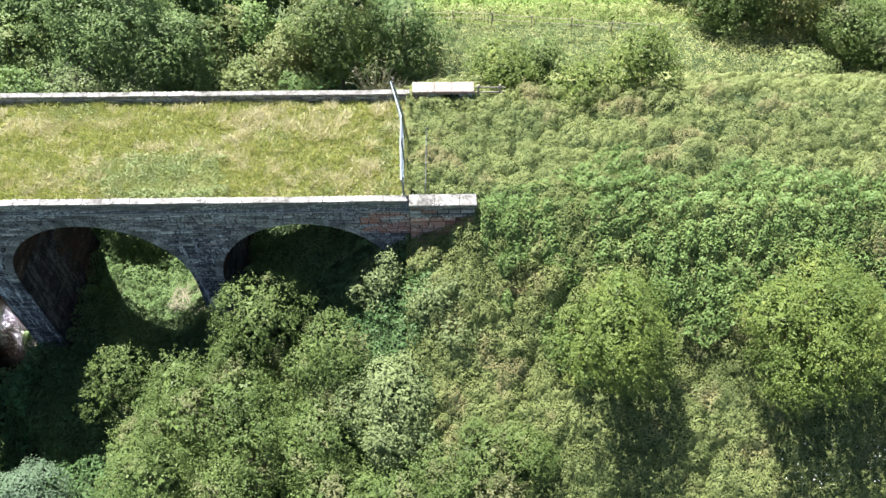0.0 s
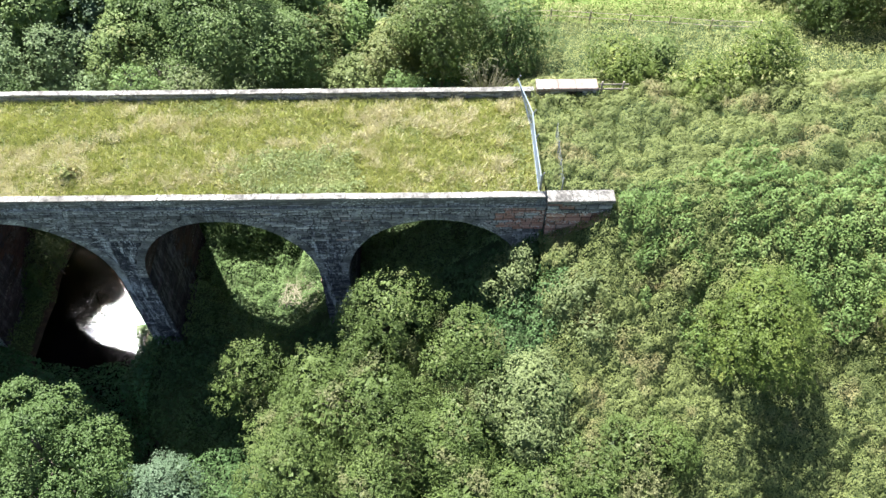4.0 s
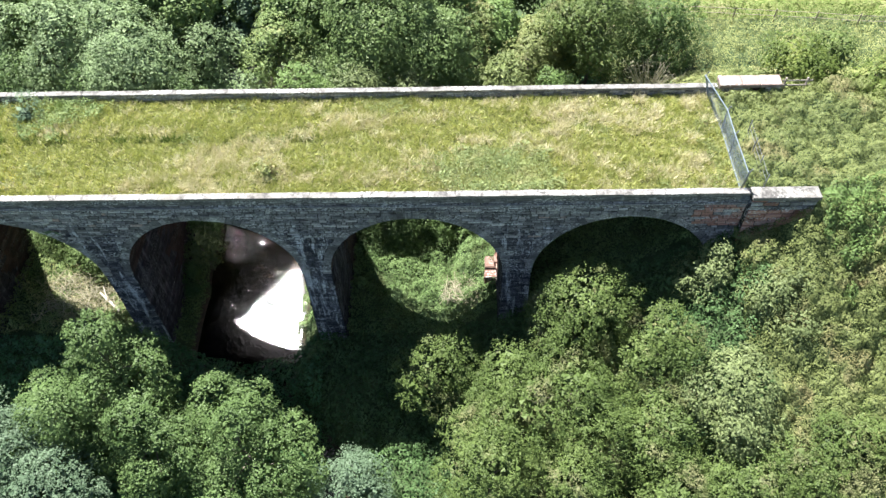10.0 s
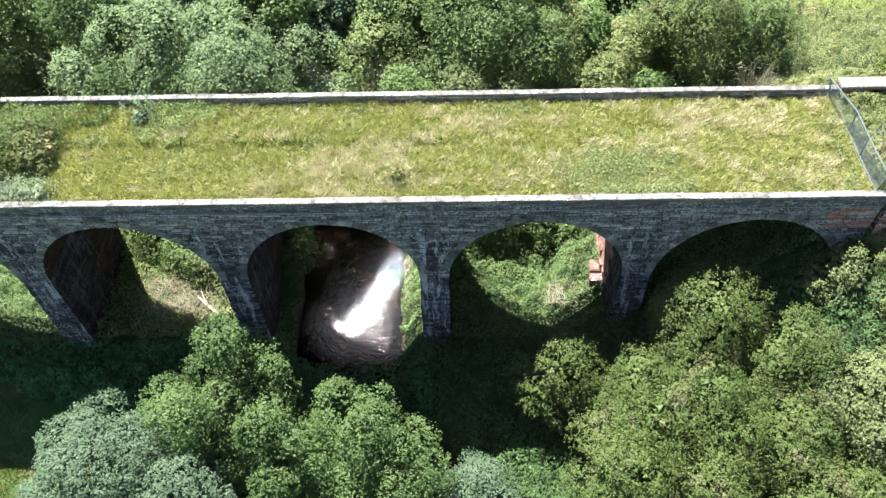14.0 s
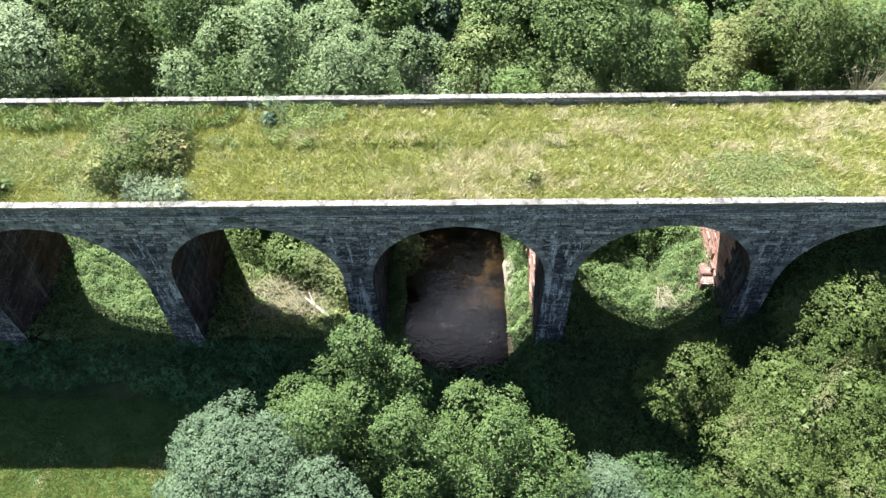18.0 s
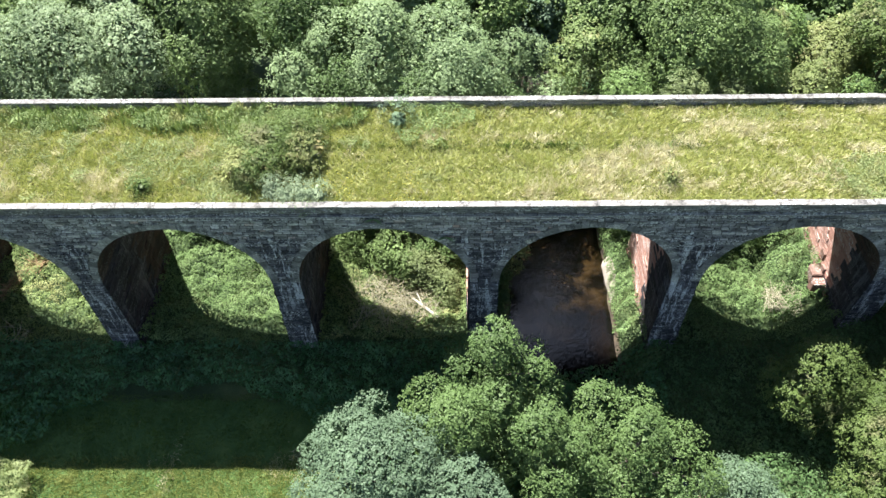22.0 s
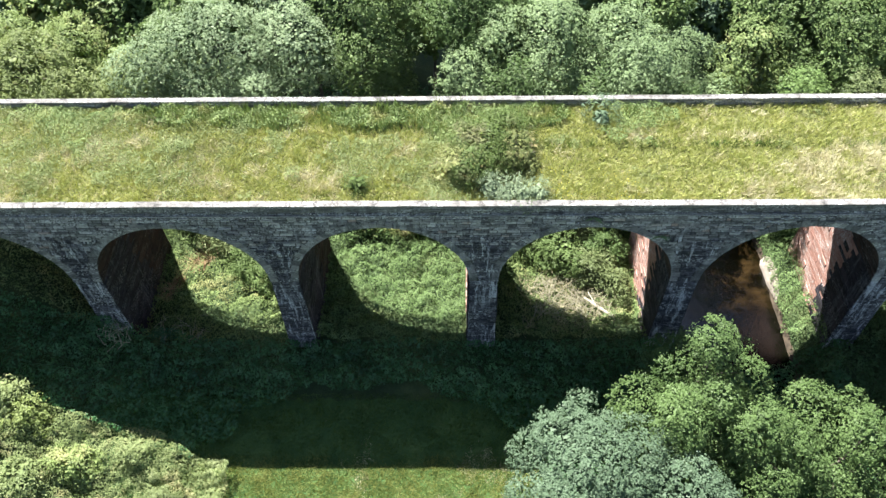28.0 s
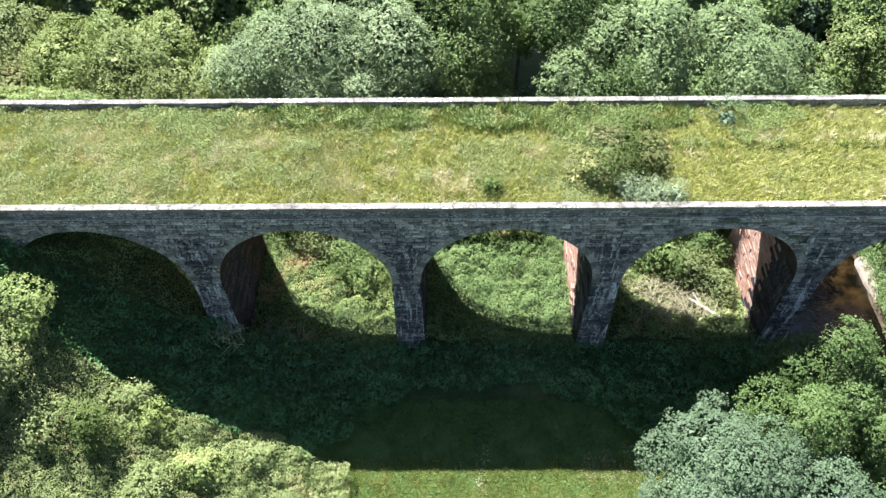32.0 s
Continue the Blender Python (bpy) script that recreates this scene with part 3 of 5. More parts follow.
def build_pier(k, x):
    r = np.random.default_rng(300 + k)
    foot = min(pier_ground(x), float(land(x, 8.0))) - 1.5
    wt, wb = half_width(SPRING), half_width(foot)
    v = [(x - wb, FACE, foot), (x + wb, FACE, foot), (x + wb, BACK, foot), (x - wb, BACK, foot),
         (x - wt, FACE, SPRING), (x + wt, FACE, SPRING), (x + wt, BACK, SPRING), (x - wt, BACK, SPRING)]
    f = [(0, 3, 2, 1), (4, 5, 6, 7), (0, 1, 5, 4), (1, 2, 6, 5), (2, 3, 7, 6), (3, 0, 4, 7)]
    pier = child("pier", np_mesh("pier", v, f, M_MORTAR), viaduct, "tall stone pier, sooty in front and red within")
    stones = []
    for a, b in courses(foot + 0.4, SPRING, r):
        w = half_width((a + b) / 2)
        for x0, x1 in run(x - w, x + w, r, 0.4, 0.8):
            stones.append(block_stone(x0, x1, a, b, FACE, 0.05, r))
    v, f = joined(stones)
    tagged(child("stonework", np_mesh("stonework", v, f, M_PIER), pier, "coursed sooty stone face"), kind="stuff")
    for sign in (-1, 1):
        every = side_stones(x, sign, foot + 0.4, SPRING + 0.05, r, FACE, BACK)
        # west sides turn red at the sunlight's edge; unlit east sides use shaded red
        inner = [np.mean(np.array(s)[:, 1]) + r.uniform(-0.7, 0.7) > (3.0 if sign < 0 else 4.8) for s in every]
        for red, mat, label in ((True, M_RED if sign < 0 else M_REDDARK, "rock-faced red sandstone blocks"), (False, M_SOOTSHADE, "sooty rock-faced blocks, toned darker for the shaded part")):
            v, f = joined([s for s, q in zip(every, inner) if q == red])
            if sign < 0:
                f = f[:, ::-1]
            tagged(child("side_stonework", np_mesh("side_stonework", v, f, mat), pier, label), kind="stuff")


for k, mid in enumerate(MIDS):
    build_arch(k, mid)
for k, x in enumerate(PIERS):
    build_pier(k, x)


def build_abutment(x0, x1, red):
    r = np.random.default_rng(int(700 + x0))
    bm = bmesh.new()
    add_box(bm, (x0, FACE, -2.5), (x1, BACK, SPRING), 0)
    ab = part("abutment", bm, M_MORTAR, viaduct, "stone abutment buried in the embankment")
    stones = [block_stone(p, q, a, b, FACE, 0.05, r) for a, b in courses(-1.0, SPRING, r) for p, q in run(x0, x1, r)]
    v, f = joined(stones)
    tagged(child("stonework", np_mesh("stonework", v, f, M_REDDARK if red else M_STONE), ab), kind="stuff")


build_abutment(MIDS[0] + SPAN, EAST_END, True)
build_abutment(WEST_END, MIDS[6] - SPAN, False)


def build_parapet(y0, y1, mat, seed, inner):
    """A low wall along the deck with coping stones on it."""
    r = np.random.default_rng(seed)
    bm = bmesh.new()
    add_box(bm, (WEST_END, y0 + 0.06, BED - 0.02), (EAST_END, y1 - 0.06, COPE - 0.19))
    wall = part("parapet", bm, M_STONE, viaduct, "low dark stone parapet with pale coping")
    if inner:
        stones = [block_stone(p, q, a, b, y0 + 0.06, 0.03, r) for a, b in courses(BED, COPE - 0.2, r, 0.16, 0.22) for p, q in run(WEST_END, EAST_END, r)]
        v, f = joined(stones)
        tagged(child("stonework", np_mesh("stonework", v, f, M_STONE), wall), kind="stuff")
    for x0, x1 in run(WEST_END, EAST_END - 0.05, r, 0.9, 1.5):
        bm = bmesh.new()
        dz, dy = r.uniform(-0.012, 0.012), r.uniform(-0.015, 0.015)
        add_box(bm, (x0 + 0.002, y0 + dy, COPE - 0.19 + dz), (x1 - 0.002, y1 + dy, COPE + dz), 0.012)
        part("coping_stone", bm, mat, wall)
    return wall


build_parapet(0.0, 0.40, M_COPING, 31, False)
build_parapet(8.22, 8.60, M_COPING, 32, True)

# string course under the parapet
bm = bmesh.new()
add_box(bm, (WEST_END, FACE - 0.10, 12.10), (EAST_END, FACE + 0.02, 12.22), 0.02)
part("string_course", bm, M_STONE, viaduct, "thin projecting band of dark stone")
bm = bmesh.new()
add_box(bm, (WEST_END, 0.35, BED - 0.4), (EAST_END, 8.25, BED + 0.01))
part("deck", bm, M_SOIL, viaduct, "turf-covered deck")


def build_pillar(x0, x1, y0, y1, foot, red_mat, cope, low):
    """The broad block that ends a parapet."""
    r = np.random.default_rng(int(2500 + x0 * 10 + y0 * 7))
    bm = bmesh.new()
    add_box(bm, (x0, y0 + 0.1, foot), (x1, y1 - 0.08, COPE - 0.2))
    pillar = part("end_pillar", bm, M_MORTAR, viaduct, "broad end pillar of red and grey stone")
    stones = [block_stone(p, q, a, b, y0 + 0.1, 0.05, r) for a, b in courses(low, COPE - 0.2, r, 0.24, 0.36) for p, q in run(x0, x1, r, 0.5, 1.1)]
    for half, m in ((0, red_mat), (1, M_STONE)):
        some = [s for s in stones if (np.mean(np.array(s)[:, 2]) > COPE - 0.95) == bool(half) or r.random() < 0.12]
        if some:
            v, f = joined(some)
            tagged(child("stonework", np_mesh("stonework", v, f, m), pillar), kind="stuff")
    for p, q in run(x0 - 0.03, x1 + 0.08, r, 1.0, 1.5):
        bm = bmesh.new()
        add_box(bm, (p + 0.006, y0 - 0.02, COPE - 0.2), (q - 0.006, y1, COPE + 0.05), 0.03)
        part("coping_stone", bm, cope, pillar)


build_pillar(1.95, 5.35, -0.36, 0.42, 7.0, M_RED, M_COPING, 7.5)
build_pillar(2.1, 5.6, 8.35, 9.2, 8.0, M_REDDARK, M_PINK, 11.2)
build_pillar(-89.8, -86.1, -0.36, 0.42, 7.0, M_STONE, M_COPING, 7.5)
build_pillar(-89.8, -86.5, 8.35, 9.2, 8.0, M_STONE, M_COPING, 11.2)

# broken red masonry that juts from the easternmost pier
ruin = root("broken_buttress", (PIERS[0] - 0.9, 3.9, 0), "broken red sandstone buttress with a jutting slab against the pier", "buttress")
r = np.random.default_rng(77)
for x0, x1, y0, y1, z0, z1 in ((-0.80, 0.3, -0.82, -0.20, 0.50, 1.38), (-0.74, 0.3, -0.17, 0.72, 0.55, 1.58),
                               (-0.36, 0.3, -0.62, 0.05, -0.35, 0.47), (-0.30, 0.3, 0.08, 0.80, -0.35, 0.52),
                               (-0.30, 0.3, -0.75, 0.02, -1.30, -0.38), (-0.26, 0.3, 0.05, 0.78, -1.30, -0.38),
                               (-0.14, 0.3, -0.10, 0.45, 1.62, 2.05), (-0.10, 0.3, 0.50, 1.15, 1.40, 1.95), (-0.08, 0.3, 0.75, 1.35, 2.00, 2.60)):
    bm = bmesh.new()
    add_box(bm, (x0, y0, z0), (x1, y1, z1), 0.05)
    for q in bm.verts:
        q.co += Vector(r.normal(size=3) * 0.025)
    part("block", bm, M_RUIN, ruin)

# ---------------------------------------------------------------- trees and shrubs
def crown_mesh(name, r, radius, depth, mat, leaf, tuft, dense, spiky, lift, taper=1.0, floor=None):
    """A crown of boughs, each clad in twigs of leaves, round a shaded heart. Returns the mesh and the boughs' middles."""
    half = np.array([radius, radius, depth * 0.5])
    # great boughs: a leader and others round it, lower and wider
    m = 4 + int(radius * 1.3)
    a = np.arange(m) * 2.39996 + r.uniform(0, 6.28)
    out = r.uniform(0.38, 0.66, m)
    high = r.uniform(-0.45, 0.35, m) - 0.42 * (taper - 1)
    out[0], high[0] = 0.08, 0.42 + 0.08 * (taper - 1)
    big_c = np.stack([np.cos(a) * out, np.sin(a) * out, high], 1) * half
    big_r = radius * r.uniform(0.36, 0.6, m)
    big_r[0] *= 1.15 - 0.5 * (taper - 1)
    flat = np.array([1, 1, min(1.15, max(0.6, depth * 0.55 / radius))])
    # smaller boughs over each of them
    q0 = (0.34 + 0.10 * radius) * (0.8 if radius < 1.7 else 1.0)
    cen, rad, d = [big_c], [big_r * 0.72], [unit(big_c / half + [0, 0, 0.2])]
    for c, q in zip(big_c, big_r):
        n = int(5 + 9.5 * q * q / (3.1 * q0 * q0))
        u = unit(r.normal(size=(n, 3)) + unit((c / half + [0, 0, 0.12])[None]) * 0.5)
        rr = q0 * np.exp(r.normal(size=n) * 0.35)
        cen.append(c + u * flat * np.maximum(0.1, q - rr * r.uniform(0.3, 1.0, n))[:, None])
        rad.append(rr)
        d.append(u)
    cen, rad, d = np.vstack(cen), np.concatenate(rad), np.vstack(d)
    pts, way = [], []
    for c, q, dd in zip(cen, rad, d):
        m = max(6, int(7.0 * q * q / (tuft * tuft * 0.42)))
        u = unit(r.normal(size=(m, 3)) + dd * 0.55 + [0, 0, 0.25])
        pts.append(c + u * q * flat * (0.9 + 0.2 * r.random((m, 1))))
        way.append(unit(u * 0.8 + dd * 0.35 + [0, 0, 0.15] + r.normal(size=(m, 3)) * 0.3))
    pts, way = np.vstack(pts), np.vstack(way)
    inside = np.zeros(len(pts), int)
    for c, q in zip(cen, rad):
        inside += (((pts - c) / flat) ** 2).sum(1) < (q * 0.86) ** 2
    keep = (inside == 0) & ((pts[:, 2] > -depth * 0.34) | (r.random(len(pts)) < 0.5))
    # thin places, where the shade shows
    keep &= vnoise(pts[:, 0] + 31 + pts[:, 2] * 0.7, pts[:, 1] + 17 - pts[:, 2] * 0.6, 0.9, int(r.integers(1, 999))) > r.uniform(0.05, 0.45, len(pts))
    keep &= (way @ np.array([0, -0.55, 0.83]) > -0.05) | (r.random(len(pts)) < 0.3)
    pts, way = pts[keep], way[keep]
    per = max(6, int(9.5 * dense * (tuft / 0.45) ** 2 * (0.13 / leaf) ** 1.7))
    m = len(pts)
    size = np.repeat(tuft * r.uniform(0.6, 1.4, m), per)[:, None]
    g = np.repeat(way, per, 0)
    along = r.random((m * per, 1)) ** 0.8
    side = r.normal(size=(m * per, 3)) * (0.29 - (0.12 + 0.1 * spiky) * along)
    c = np.repeat(pts, per, 0) + (g * (along * (0.75 + spiky) - 0.15) + side) * size - np.array([0, 0, 0.16]) * along ** 2 * size
    nn = unit(side) * 0.3 + g * 0.8 + [0, 0.04, 0.4] + r.normal(size=(m * per, 3)) * 0.38
    # larger shaded leaves fill the heart of the crown
    core = []
    for cc, q in zip(cen, rad):
        w = max(5, int(16 * q * q))
        core.append(cc + unit(r.normal(size=(w, 3)) + [0, 0, 0.2]) * flat * q * r.uniform(0.5, 0.82, (w, 1)))
    core = np.vstack(core)
    big = max(0.30, leaf * 1.6)
    ctr = np.vstack([c, core]) + [0, 0, lift]
    if floor is not None:
        ctr[:, 2] = np.maximum(ctr[:, 2], floor)
    v, f = leaves(ctr, np.vstack([nn, unit(core / half) + [0, 0, 0.5] + r.normal(size=core.shape) * 0.4]),
                  np.append(np.full(len(c), leaf), np.full(len(core), big)), np.append(np.full(len(c), leaf * 0.66), np.full(len(core), big * 0.8)), r, folded=False)
    return np_mesh(name, v, f, mat), cen


def build_tree(name, place, top, radius, depth, mat, seed, label, category="tree", leaf=0.13, dense=1.0, tuft=0.42, group="", spiky=0.0, taper=1.0):
    """A tapered trunk with limbs that carry a crown."""
    r = np.random.default_rng(seed)
    x, y = place
    foot = float(land(x, y))
    if foot < WATER:
        foot = WATER - 0.2
    tree = root(name, (x, y, foot - 0.1), label, category, group)
    mid = top - foot + 0.1 - depth * 0.5
    me, cen = crown_mesh("crown", r, radius, depth, mat, leaf, tuft, dense, spiky, mid, taper)
    child("crown", me, tree)
    bm = bmesh.new()
    tr = 0.05 + 0.03 * radius
    bend = r.uniform(-0.3, 0.3, 2)
    tube(bm, [(0, 0, 0), (bend[0], bend[1], mid * 0.6), (bend[0] * 1.4, bend[1] * 1.4, mid + depth * 0.15)], [tr, tr * 0.75, tr * 0.35], 7)
    for i in range(min(len(cen) - 1, 9)):
        st = Vector((bend[0], bend[1], mid * r.uniform(0.45, 0.95)))
        en = Vector(cen[i * (len(cen) - 1) // 9]) + Vector((0, 0, mid))
        limb = bmesh.new()
        tube(limb, [st, (st + en) / 2 + Vector((0, 0, 0.15)), en], [tr * 0.4, tr * 0.25, tr * 0.1], 5)
        part("limb", limb, M_BARK, tree)
    part("trunk", bm, M_BARK, tree)
    return tree


ALDER = "rounded green alder beside the river"
GREY = "grey-green whitebeam with pale leaves by the river"
THORN = "dense green hawthorn in the thicket beside the viaduct"
OLIVE = "yellow-green shrubby thorn tree on the embankment"
WEST = "pale bramble bush on the west embankment slope"
UNDER = "green shrub growing behind the arches"
BACK_LABEL = "leafy tree in the wood behind the viaduct"

# (name, x, y, top, radius, crown depth, leaf, label)
TREES = [
    ("alder", -32.9, -5.0, 9.6, 3.1, 9.0, L_ALDER, ALDER),
    ("alder", -35.0, -8.2, 7.4, 3.2, 7.5, L_ALDER, ALDER),
    ("alder", -30.4, -8.8, 6.6, 3.2, 7.0, L_ALDER, ALDER),
    ("alder", -25.4, -9.4, 6.8, 3.9, 7.0, L_ALDER, ALDER),
    ("whitebeam", -39.9, -10.9, 6.2, 4.1, 7.0, L_GREY, GREY),
    ("whitebeam", -35.2, -12.4, 5.4, 3.0, 6.0, L_GREY, GREY),
    ("whitebeam", -19.3, -10.8, 2.6, 2.1, 3.6, L_GREY, GREY),
    ("hawthorn", -14.4, -5.0, 6.2, 2.2, 6.5, L_THORN, THORN),
    ("hawthorn", -6.4, -3.3, 8.9, 2.9, 6.0, L_THORN, THORN),
    ("hawthorn", -2.3, -5.2, 8.6, 2.6, 5.5, L_THORN, THORN),
    ("hawthorn", -10.5, -6.6, 6.6, 2.3, 5.5, L_THORN, THORN),
    ("hawthorn", -7.3, -7.9, 8.2, 3.4, 6.5, L_THORN, THORN),
    ("hawthorn", -2.6, -9.6, 7.0, 3.0, 6.0, L_THORN, THORN),
    ("hawthorn", -11.5, -10.6, 5.6, 3.0, 6.5, L_THORN, THORN),
    ("hawthorn", -7.0, -12.2, 5.8, 3.0, 6.0, L_THORN, THORN),
    ("hawthorn", -2.4, -13.0, 6.0, 2.8, 6.0, L_THORN, THORN),
    ("hawthorn", 1.2, -8.0, 8.1, 2.8, 5.0, L_FRESH, "pale green bush in the thicket beside the viaduct"),
    ("hawthorn", 5.4, -11.0, 7.6, 3.4, 5.5, L_THORN, THORN),
    ("hawthorn", 1.6, -12.6, 6.6, 2.8, 5.5, L_THORN, THORN),
    ("shrub", 8.4, -1.0, 10.9, 2.1, 2.4, L_GORSE, "grey-leaved shrub on the embankment slope"),
    ("sapling", 0.8, -1.5, 10.6, 0.55, 2.4, L_FRESH, "slender upright sapling beside the abutment"),
    ("shrub", 4.0, -3.4, 10.0, 2.2, 2.6, L_FRESH, "bright green shrub beside the end pillar"),
    ("shrub", 0.4, -1.9, 9.6, 1.5, 2.8, L_FRESH, "bright green shrub beside the end pillar"),
    ("thorn_tree", 12.2, -6.6, 13.0, 2.7, 5.4, L_THICK, OLIVE),
    ("thorn_tree", 22.4, -6.6, 13.2, 3.4, 6.2, L_THICK, OLIVE),
    ("shrub", -80.8, -4.2, 13.2, 2.0, 4.2, L_THORN, WEST), ("shrub", -86.6, -5.4, 13.4, 2.8, 4.6, L_ALDER, WEST), ("shrub", -80.8, -7.4, 12.2, 2.1, 4.6, L_THORN, WEST), ("shrub", -71.6, -7.2, 3.0, 1.2, 2.4, L_LIME, WEST),
      ("shrub", -71.0, -10.8, 2.2, 1.5, 2.4, L_SUNLIT, WEST), ("shrub", -74.2, -8.4, 4.0, 1.5, 3.6, L_THORN, WEST), ("shrub", -68.6, -9.6, 2.0, 1.3, 2.6, L_WESTERN, WEST), ("shrub", -66.0, -8.4, 2.0, 1.0, 2.0, L_SUNLIT, WEST), ("shrub", -78.4, -6.6, 4.0, 1.6, 3.4, L_SUNLIT, WEST),
    ("shrub", -73.0, -6.4, 3.4, 1.3, 2.2, L_SUNLIT, WEST), ("shrub", -76.6, -8.4, 4.6, 1.5, 2.2, L_SUNLIT, WEST), ("shrub", -77.6, -3.6, 6.6, 1.8, 2.6, L_WESTERN, WEST),
    ("shrub", -80.6, -6.4, 7.4, 2.2, 3.4, L_WESTERN, WEST),  ("shrub", -64.2, -11.4, 0.5, 1.3, 1.6, L_FRESH, WEST),
    ("shrub", -63.4, 9.6, 1.6, 2.2, 3.2, L_FRESH, UNDER), ("shrub", -66.4, 11.6, 3.0, 2.2, 3.6, L_OLIVE, UNDER), ("shrub", -60.4, 11.0, 1.4, 2.0, 3.0, L_FRESH, UNDER),
    ("shrub", -61.8, 6.9, 0.7, 1.5, 2.0, L_DARK, UNDER), ("shrub", -59.9, 5.2, 0.5, 1.3, 1.8, L_DARK, UNDER), ("shrub", -62.9, 8.6, 1.1, 1.5, 2.4, L_FRESH, UNDER), ("shrub", -59.6, 8.0, 0.9, 1.4, 2.2, L_DARK, UNDER),
    ("shrub", -51.8, 10.8, 0.9, 2.2, 2.4, L_BRAMBLE, UNDER), ("shrub", -48.4, 11.4, 1.2, 2.2, 2.8, L_BRAMBLE, UNDER), ("shrub", -54.2, 11.6, 1.6, 2.0, 3.0, L_DARK, UNDER),
    ("shrub", -42.6, 9.6, 1.4, 2.0, 3.0, L_DARK, UNDER), ("shrub", -38.8, 10.2, 1.8, 2.2, 3.4, L_FRESH, UNDER), ("shrub", -36.4, 7.9, 0.4, 1.3, 2.0, L_ALDER, UNDER),
    ("shrub", -17.6, 8.4, 0.9, 2.0, 2.6, L_ALDER, UNDER), ("shrub", -14.2, 10.2, 1.8, 2.4, 3.4, L_ALDER, UNDER), ("shrub", -19.4, 11.0, 1.6, 2.0, 3.2, L_DARK, UNDER), ("shrub", -11.4, 12.4, 3.2, 2.2, 3.6, L_FRESH, UNDER),
    ("shrub", -33.0, 9.0, 1.6, 1.7, 4.0, L_ALDER, UNDER), ("shrub", -32.6, 4.6, -0.9, 1.0, 1.8, L_IVY, UNDER), ("shrub", -22.2, 10.6, 0.6, 1.4, 2.6, L_ALDER, UNDER),
    ("shrub", -31.4, 7.2, 1.0, 1.1, 2.8, L_FRESH, "leafy green bush on the river bank beneath the arch"),
    ("shrub", -32.0, 5.4, 0.2, 0.7, 2.2, L_ALDER, "leafy green bush on the river bank beneath the arch"),
    # beyond the far parapet, east to west
    ("thorn_tree", -3.4, 19.8, 11.8, 3.6, 7.0, L_THORN, "bushy green tree beyond the far parapet"),
    ("thorn_tree", 1.5, 19.6, 12.6, 2.7, 8.0, L_ALDER, "dark green tree beyond the far parapet"),
    ("shrub", 7.4, 11.6, 13.4, 1.7, 2.8, L_THICK, "rounded shrub on the far embankment slope"),
    ("shrub", 10.2, 12.6, 13.1, 1.5, 2.8, L_THORN, "rounded shrub on the far embankment slope"),
    ("shrub", 12.0, 9.6, 13.7, 1.6, 3.4, L_THICK, "rounded shrub on the far embankment slope"),
    ("shrub", 15.7, 10.4, 14.9, 1.9, 4.0, L_THICK, "rounded shrub on the far embankment slope"),
    ("shrub", 28.7, 14.4, 10.4, 1.3, 1.8, L_OLIVE, "small yellowish shrub on the slope"),
    ("thorn_tree", 26.9, 24.8, 11.6, 3.3, 6.0, L_THORN, "bushy tree at the field's edge"),
    ("thorn_tree", 31.2, 25.2, 11.8, 3.8, 6.5, L_GORSE, "grey bushy tree at the field's edge"),
    ("thorn_tree", 35.8, 20.4, 10.8, 4.0, 6.0, L_THORN, "bushy tree at the field's edge"),
    ("thorn_tree", 23.6, 28.6, 10.0, 2.8, 5.0, L_THORN, "bushy tree at the field's edge"),
    # scrub behind the heap of branches
    ("shrub", -37.6, 5.7, 0.7, 1.5, 2.4, L_FRESH, UNDER), ("shrub", -39.6, 6.9, 1.2, 1.7, 2.8, L_DARK, UNDER), ("shrub", -36.0, 4.3, 0.5, 1.1, 2.2, L_FRESH, UNDER), ("shrub", -36.4, 7.4, 1.3, 1.5, 2.8, L_ALDER, UNDER),
    # fills the stand of alders by the river
    ("alder", -32.6, -7.8, 7.7, 2.6, 7.0, L_ALDER, ALDER),
]
FINE = (L_THORN, L_OLIVE, L_GORSE, L_THICK)
for i, (name, x, y, top, rad, dep, mat, label) in enumerate(TREES):
    fine = mat in FINE
    if label is WEST and x > -80:
        top = float(land(x, y)) + dep * 0.85
    build_tree(name, (x, y), top, rad, dep, mat, 1000 + i, label, "shrub" if name == "shrub" else "tree",
               leaf=(0.098 if fine else 0.128) if y < 0 else 0.13, tuft=0.42 if fine else 0.36, spiky=0.5 if fine else 0.1, dense=1.0, taper=1.9 if name == "alder" else 1.0)

